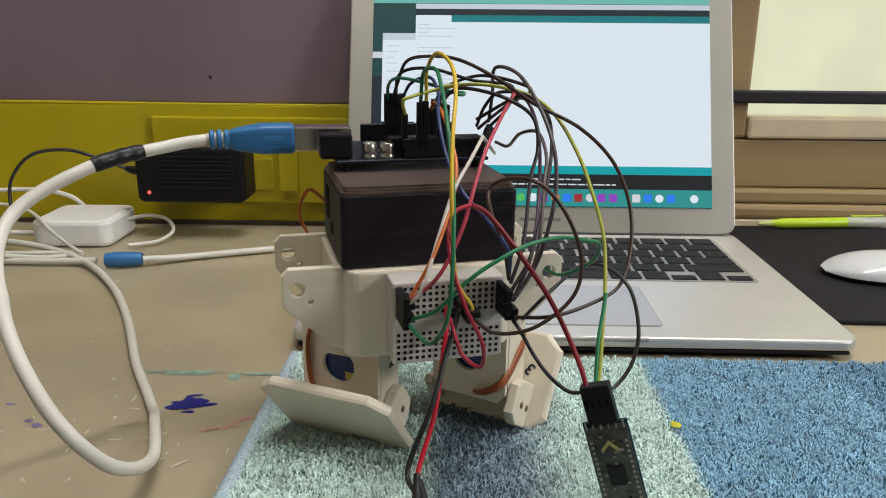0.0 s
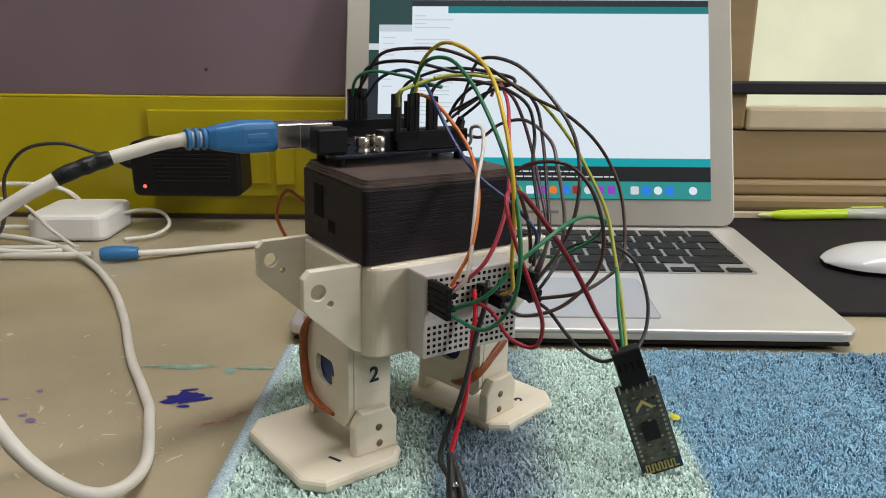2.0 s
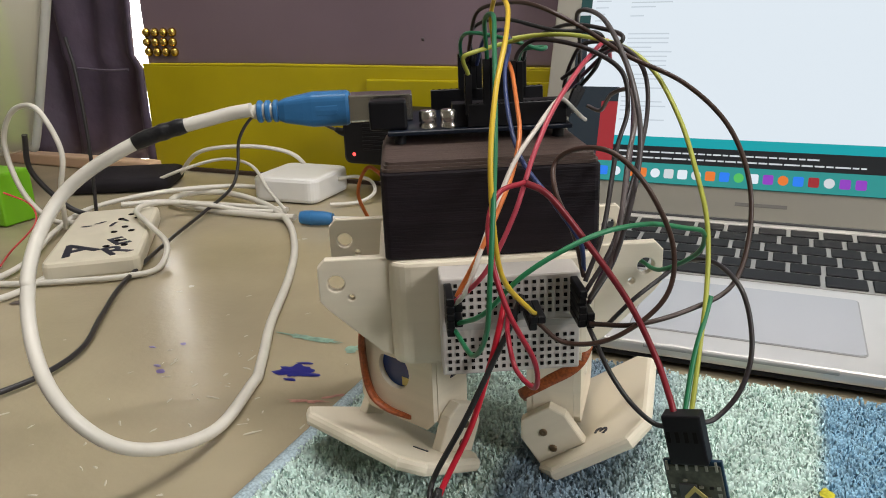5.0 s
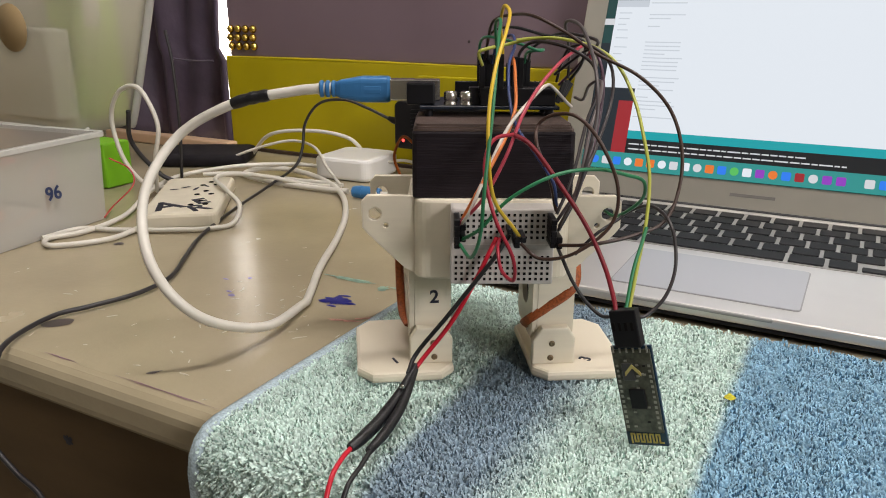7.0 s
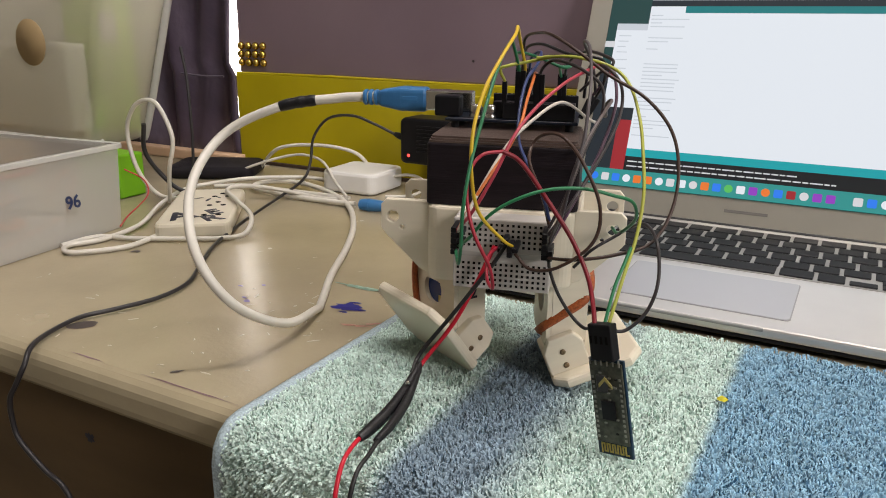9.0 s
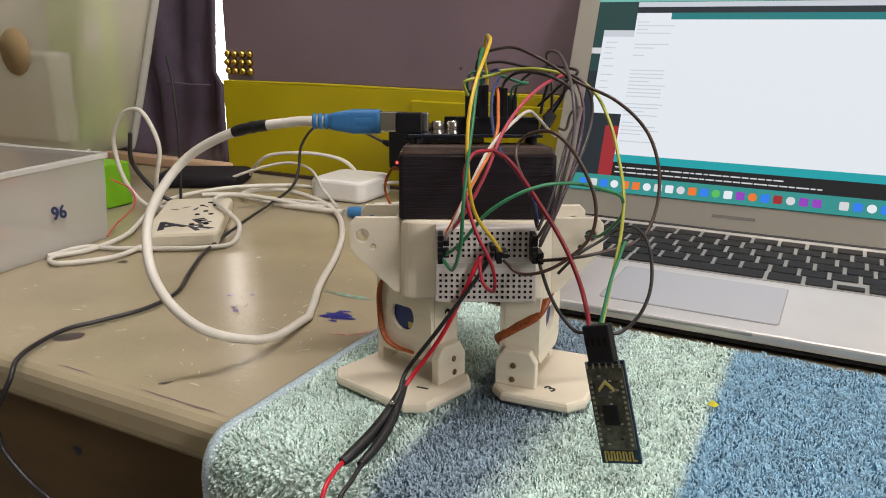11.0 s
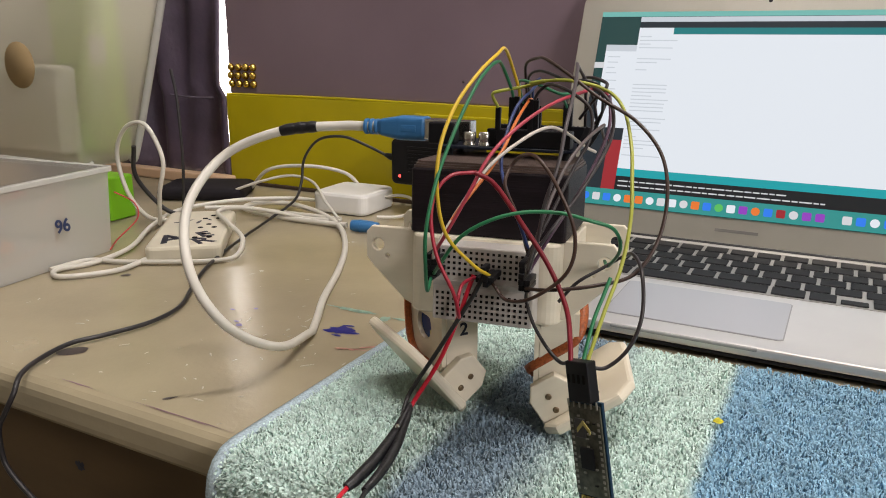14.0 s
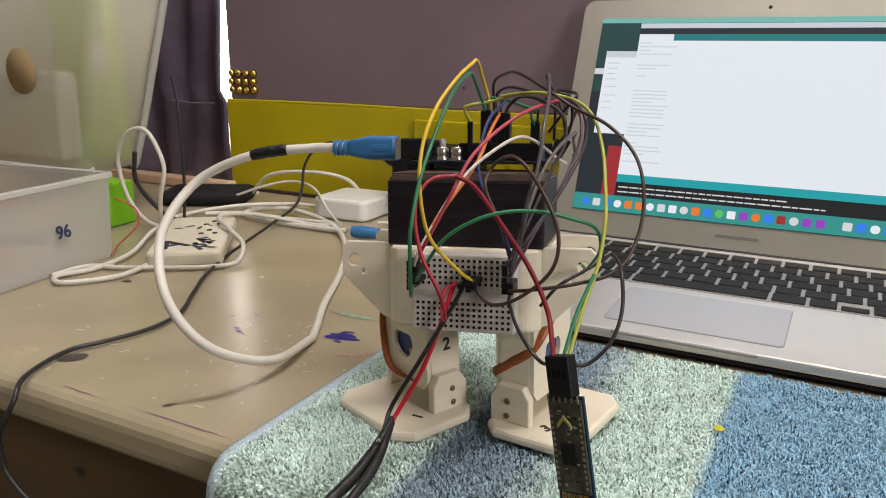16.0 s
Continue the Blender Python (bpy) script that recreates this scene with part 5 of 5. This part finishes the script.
# seconds; yaw and roll of the one leg; yaw and roll of the other
GAIT = [
    (0.0, 52, 51, 45, -58), (0.3, 52, 51, 45, -55), (0.5, 49, 6, 45, -42), (0.7, 48, 0, 45, -25), (1.0, 44, 0, 45, -14), (1.3, 43, 0, 45, -6), (1.5, 5, 0, 44, 0), (1.8, 5, 0, 15, 0), (2.3, 5, 0, 14, 0),
    (2.5, 6, 30, 14, 0), (2.7, 8, 48, 14, 0), (3.0, 51, 50, 14, 0), (3.5, 52, 48, 14, 0), (3.9, 52, 48, 13, 0), (4.0, 52, 46, 12, -45), (4.2, 52, 44, 8, -55), (4.8, 46, 38, -16, -50), (5.3, 50, 6, -22, -6), (5.8, 53, 0, -21, 0),
    (6.3, 53, 0, -14, 0), (6.5, 52, 0, 2, 0), (6.7, 8, 0, 4, 0), (7.3, 6, 0, 5, 0), (7.5, 6, 38, 9, 0), (7.7, 6, 50, 14, 0), (7.9, 8, 55, 17, 0), (8.1, 45, 57, 18, 0), (8.9, 46, 57, 18, 0), (9.0, 46, 54, 14, -22), (9.2, 46, 50, 6, -48),
    (9.9, 46, 42, -26, -44), (10.5, 48, 8, -24, -8), (11.0, 49, 0, -23, 0), (11.3, 48, 0, -22, 0), (11.5, 7, 0, -21, 0), (11.8, 7, 0, 2, 0), (12.3, 6, 0, 8, 0), (12.5, 6, 36, 12, 0), (12.8, 8, 55, 19, 0), (13.0, 42, 57, 21, 0),
    (13.7, 46, 56, 21, 0), (14.0, 46, 52, 10, -34), (14.3, 46, 50, -8, -48), (14.6, 47, 42, -30, -44), (15.2, 47, 42, -32, -42), (15.5, 50, 16, -28, -16), (15.7, 52, 0, -23, 0), (16.0, 52, 0, -21, 0),
]
# where the radio module's plug hangs, in the robot's space, in millimetres across and up, and its lean
SWING = [
    (0, 50.7, 41.1, -18.2), (0.5, 51.1, 43.2, -18.8), (1, 50.6, 42.4, -20.5), (1.5, 51.8, 41.2, -20.5), (2, 51.0, 42.7, -21.5), (2.5, 53.1, 41.1, -22.5), (3, 48.1, 42.7, -21.0), (3.5, 49.5, 41.8,
    -20.5), (4, 48.2, 41.2, -14.8), (6.5, 48.7, 43.6, -13.8), (7, 50.4, 40.6, -14.8), (7.5, 50.3, 42.6, -15.0), (8, 52.2, 39.8, -11.5), (8.5, 53.2, 41.5, -11.8), (9, 52.5, 41.4, -12.5), (11.5, 47.6,
    38.2, -13.2), (12, 51.9, 40.3, -11.5), (12.5, 52.7, 42.7, -12.0), (13, 55.5, 41.5, -12.2), (13.5, 55.7, 42.6, -11.5), (14, 55.1, 41.1, -12.8), (14.5, 52.7, 43.3, -11.2), (15, 52.8, 41.8, -11.2),
    (15.5, 52.5, 41.4, -12.5), (16, 51.4, 41.2, -10.5),
]
# where the taped joint of the battery lead lies, time by time
JOINT = {t: (x, y, 0.024) for t, x, y in (
    (0, 0.083, -0.164), (0.5, 0.088, -0.166), (1, 0.090, -0.157), (1.5, 0.094, -0.156), (2, 0.096, -0.154), (2.5, 0.100, -0.154), (3, 0.097, -0.155), (3.5, 0.092, -0.155), (4.2, 0.088, -0.157),
    (6.3, 0.071, -0.160), (6.5, 0.070, -0.160), (7, 0.077, -0.161), (7.5, 0.076, -0.158), (8, 0.077, -0.158), (8.5, 0.075, -0.158), (9, 0.073, -0.161), (11.5, 0.078, -0.173), (12, 0.081, -0.176),
    (12.5, 0.085, -0.181), (13, 0.086, -0.182), (13.5, 0.082, -0.176), (14, 0.079, -0.176), (14.5, 0.083, -0.181), (15, 0.083, -0.182), (15.5, 0.080, -0.184), (16, 0.075, -0.185))}
REST_M = pose(*[r for r in ROBOT if r[0] == 8][0][1:])
PLUG = SIZE * Vector((-0.0505, 0.0360, 0.1193))
STRAIN_END = PLUG + Vector((-0.0365, 0, 0))
CORD_TIP = REST_M @ STRAIN_END
FOOT_OF_LOOP = (-0.047, -0.081, 0.003)
LOOP_POINTS = [(-0.038, -0.105, 0.132), (-0.067, -0.121, 0.119), (-0.067, -0.150, 0.097), (-0.047, -0.172, 0.070), (-0.031, -0.167, 0.041), (-0.031, -0.130, 0.015), (-0.047, -0.081, 0.003)]
ELBOW = 2
# how far the loop leans towards the desk edge, in degrees
LEAN = [(0.0, 8), (1.5, 14), (3.0, 14), (4.2, 11), (6.3, 3), (8.0, 0), (16.0, 0)]


build_room()
build_desk()
build_back()
build_laptop()
build_right_things()
build_left_things()
robot, limbs, module, hung_leads = build_robot()
usb_plug, upper_cord, loop_cord = build_usb_cable()
battery_wires, battery_joint, joint_rest = build_battery_lead()
build_towel()


def bend(foot, elbow, rest_tip, tip, lean):
    """Where the elbow of a two-piece cord goes when its tip moves and its foot stays."""
    p, q, d = (elbow - foot).length, (rest_tip - elbow).length, (tip - foot).length
    along = (tip - foot) / d
    s = (p * p - q * q + d * d) / (2 * d)
    side = (elbow - foot) - along * (elbow - foot).dot(along)
    side = Matrix.Rotation(radians(lean), 3, along) @ side.normalized()
    return foot + along * s + side * math.sqrt(max(0.0, p * p - s * s))


def turned(a, b, a2, b2):
    """The turn that brings b on b2 and the plane of a and b on that of a2 and b2."""
    def axes(u, v):
        y = v.normalized()
        z = u.cross(v).normalized()
        return Matrix((y.cross(z), y, z)).transposed()
    return (axes(a2, b2) @ axes(a, b).transposed()).to_4x4()


def level(t):
    """The legs stay plumb while the body nods on its loose hips."""
    nod = float(np.interp(t, [r[0] for r in ROBOT], [r[4] for r in ROBOT]))
    return pose(0, 0, 0, -nod, 0, 0)


def motions():
    walk(robot, [(r[0], pose(*r[1:])) for r in ROBOT])
    for side, k in ((-1, 1), (1, 3)):
        leg, foot = limbs[side]
        hip = Matrix.Translation(SIZE * Vector(HIP[side]))
        walk(leg, [(g[0], hip @ level(g[0]) @ pose(0, 0, 0, 0, 0, g[k])) for g in GAIT])
        walk(foot, [(g[0], hip @ level(g[0]) @ pose(0, 0, 0, 0, 0, g[k]) @ Matrix.Translation(SIZE * Vector(ANKLE)) @ pose(0, 0, 0, 0, g[k + 1], 0)) for g in GAIT])
    walk(module, [(t, pose(*(SIZE * Vector((x / 1000, PLUG_REST[1], z / 1000))), 0, lean, -34)) for t, x, z, lean in SWING])
    for lead, first, last in hung_leads:
        rows = []
        for t, x, z, lean in SWING:
            tip = last + Vector((x / 1000, PLUG_REST[1], z / 1000)) - Vector(PLUG_REST)
            rows.append((t, Matrix.Translation(SIZE * first) @ (last - first).rotation_difference(tip - first).to_matrix().to_4x4()))
        walk(lead, rows)
    upper, lower, seated = [], [], []
    foot, elbow = Vector(FOOT_OF_LOOP), Vector(LOOP_POINTS[ELBOW])
    for r in ROBOT:
        tip = pose(*r[1:]) @ STRAIN_END
        lean = float(np.interp(r[0], [q[0] for q in LEAN], [q[1] for q in LEAN]))
        bent = bend(foot, elbow, CORD_TIP, tip, lean)
        seated.append((r[0], Matrix.Translation(-foot) @ pose(*r[1:]) @ Matrix.Translation(PLUG)))
        lower.append((r[0], (elbow - foot).rotation_difference(bent - foot).to_matrix().to_4x4()))
        upper.append((r[0], Matrix.Translation(bent - foot) @ turned(foot - elbow, CORD_TIP - elbow, foot - bent, tip - bent)))
    walk(usb_plug, seated)
    walk(loop_cord, lower)
    walk(upper_cord, upper)
    times = sorted(set(JOINT) & {r[0] for r in ROBOT})
    top = SIZE * Vector((0.0, -0.0450, 0.0605))
    held = pose(*[r for r in ROBOT if r[0] == 8.5][0][1:]) @ top - joint_rest
    rows = []
    for r in ROBOT:
        if r[0] in times:
            at = Vector(JOINT[r[0]])
            to = pose(*r[1:]) @ top - at
            slip = 0.5 * (to - to.normalized() * held.length)
            rows.append((r[0], Matrix.Translation(at - joint_rest + slip) @ held.rotation_difference(to).to_matrix().to_4x4()))
    walk(battery_wires, rows)
    walk(battery_joint, [(t, Matrix.Translation(Vector(JOINT[t]) - joint_rest)) for t in times])


motions()
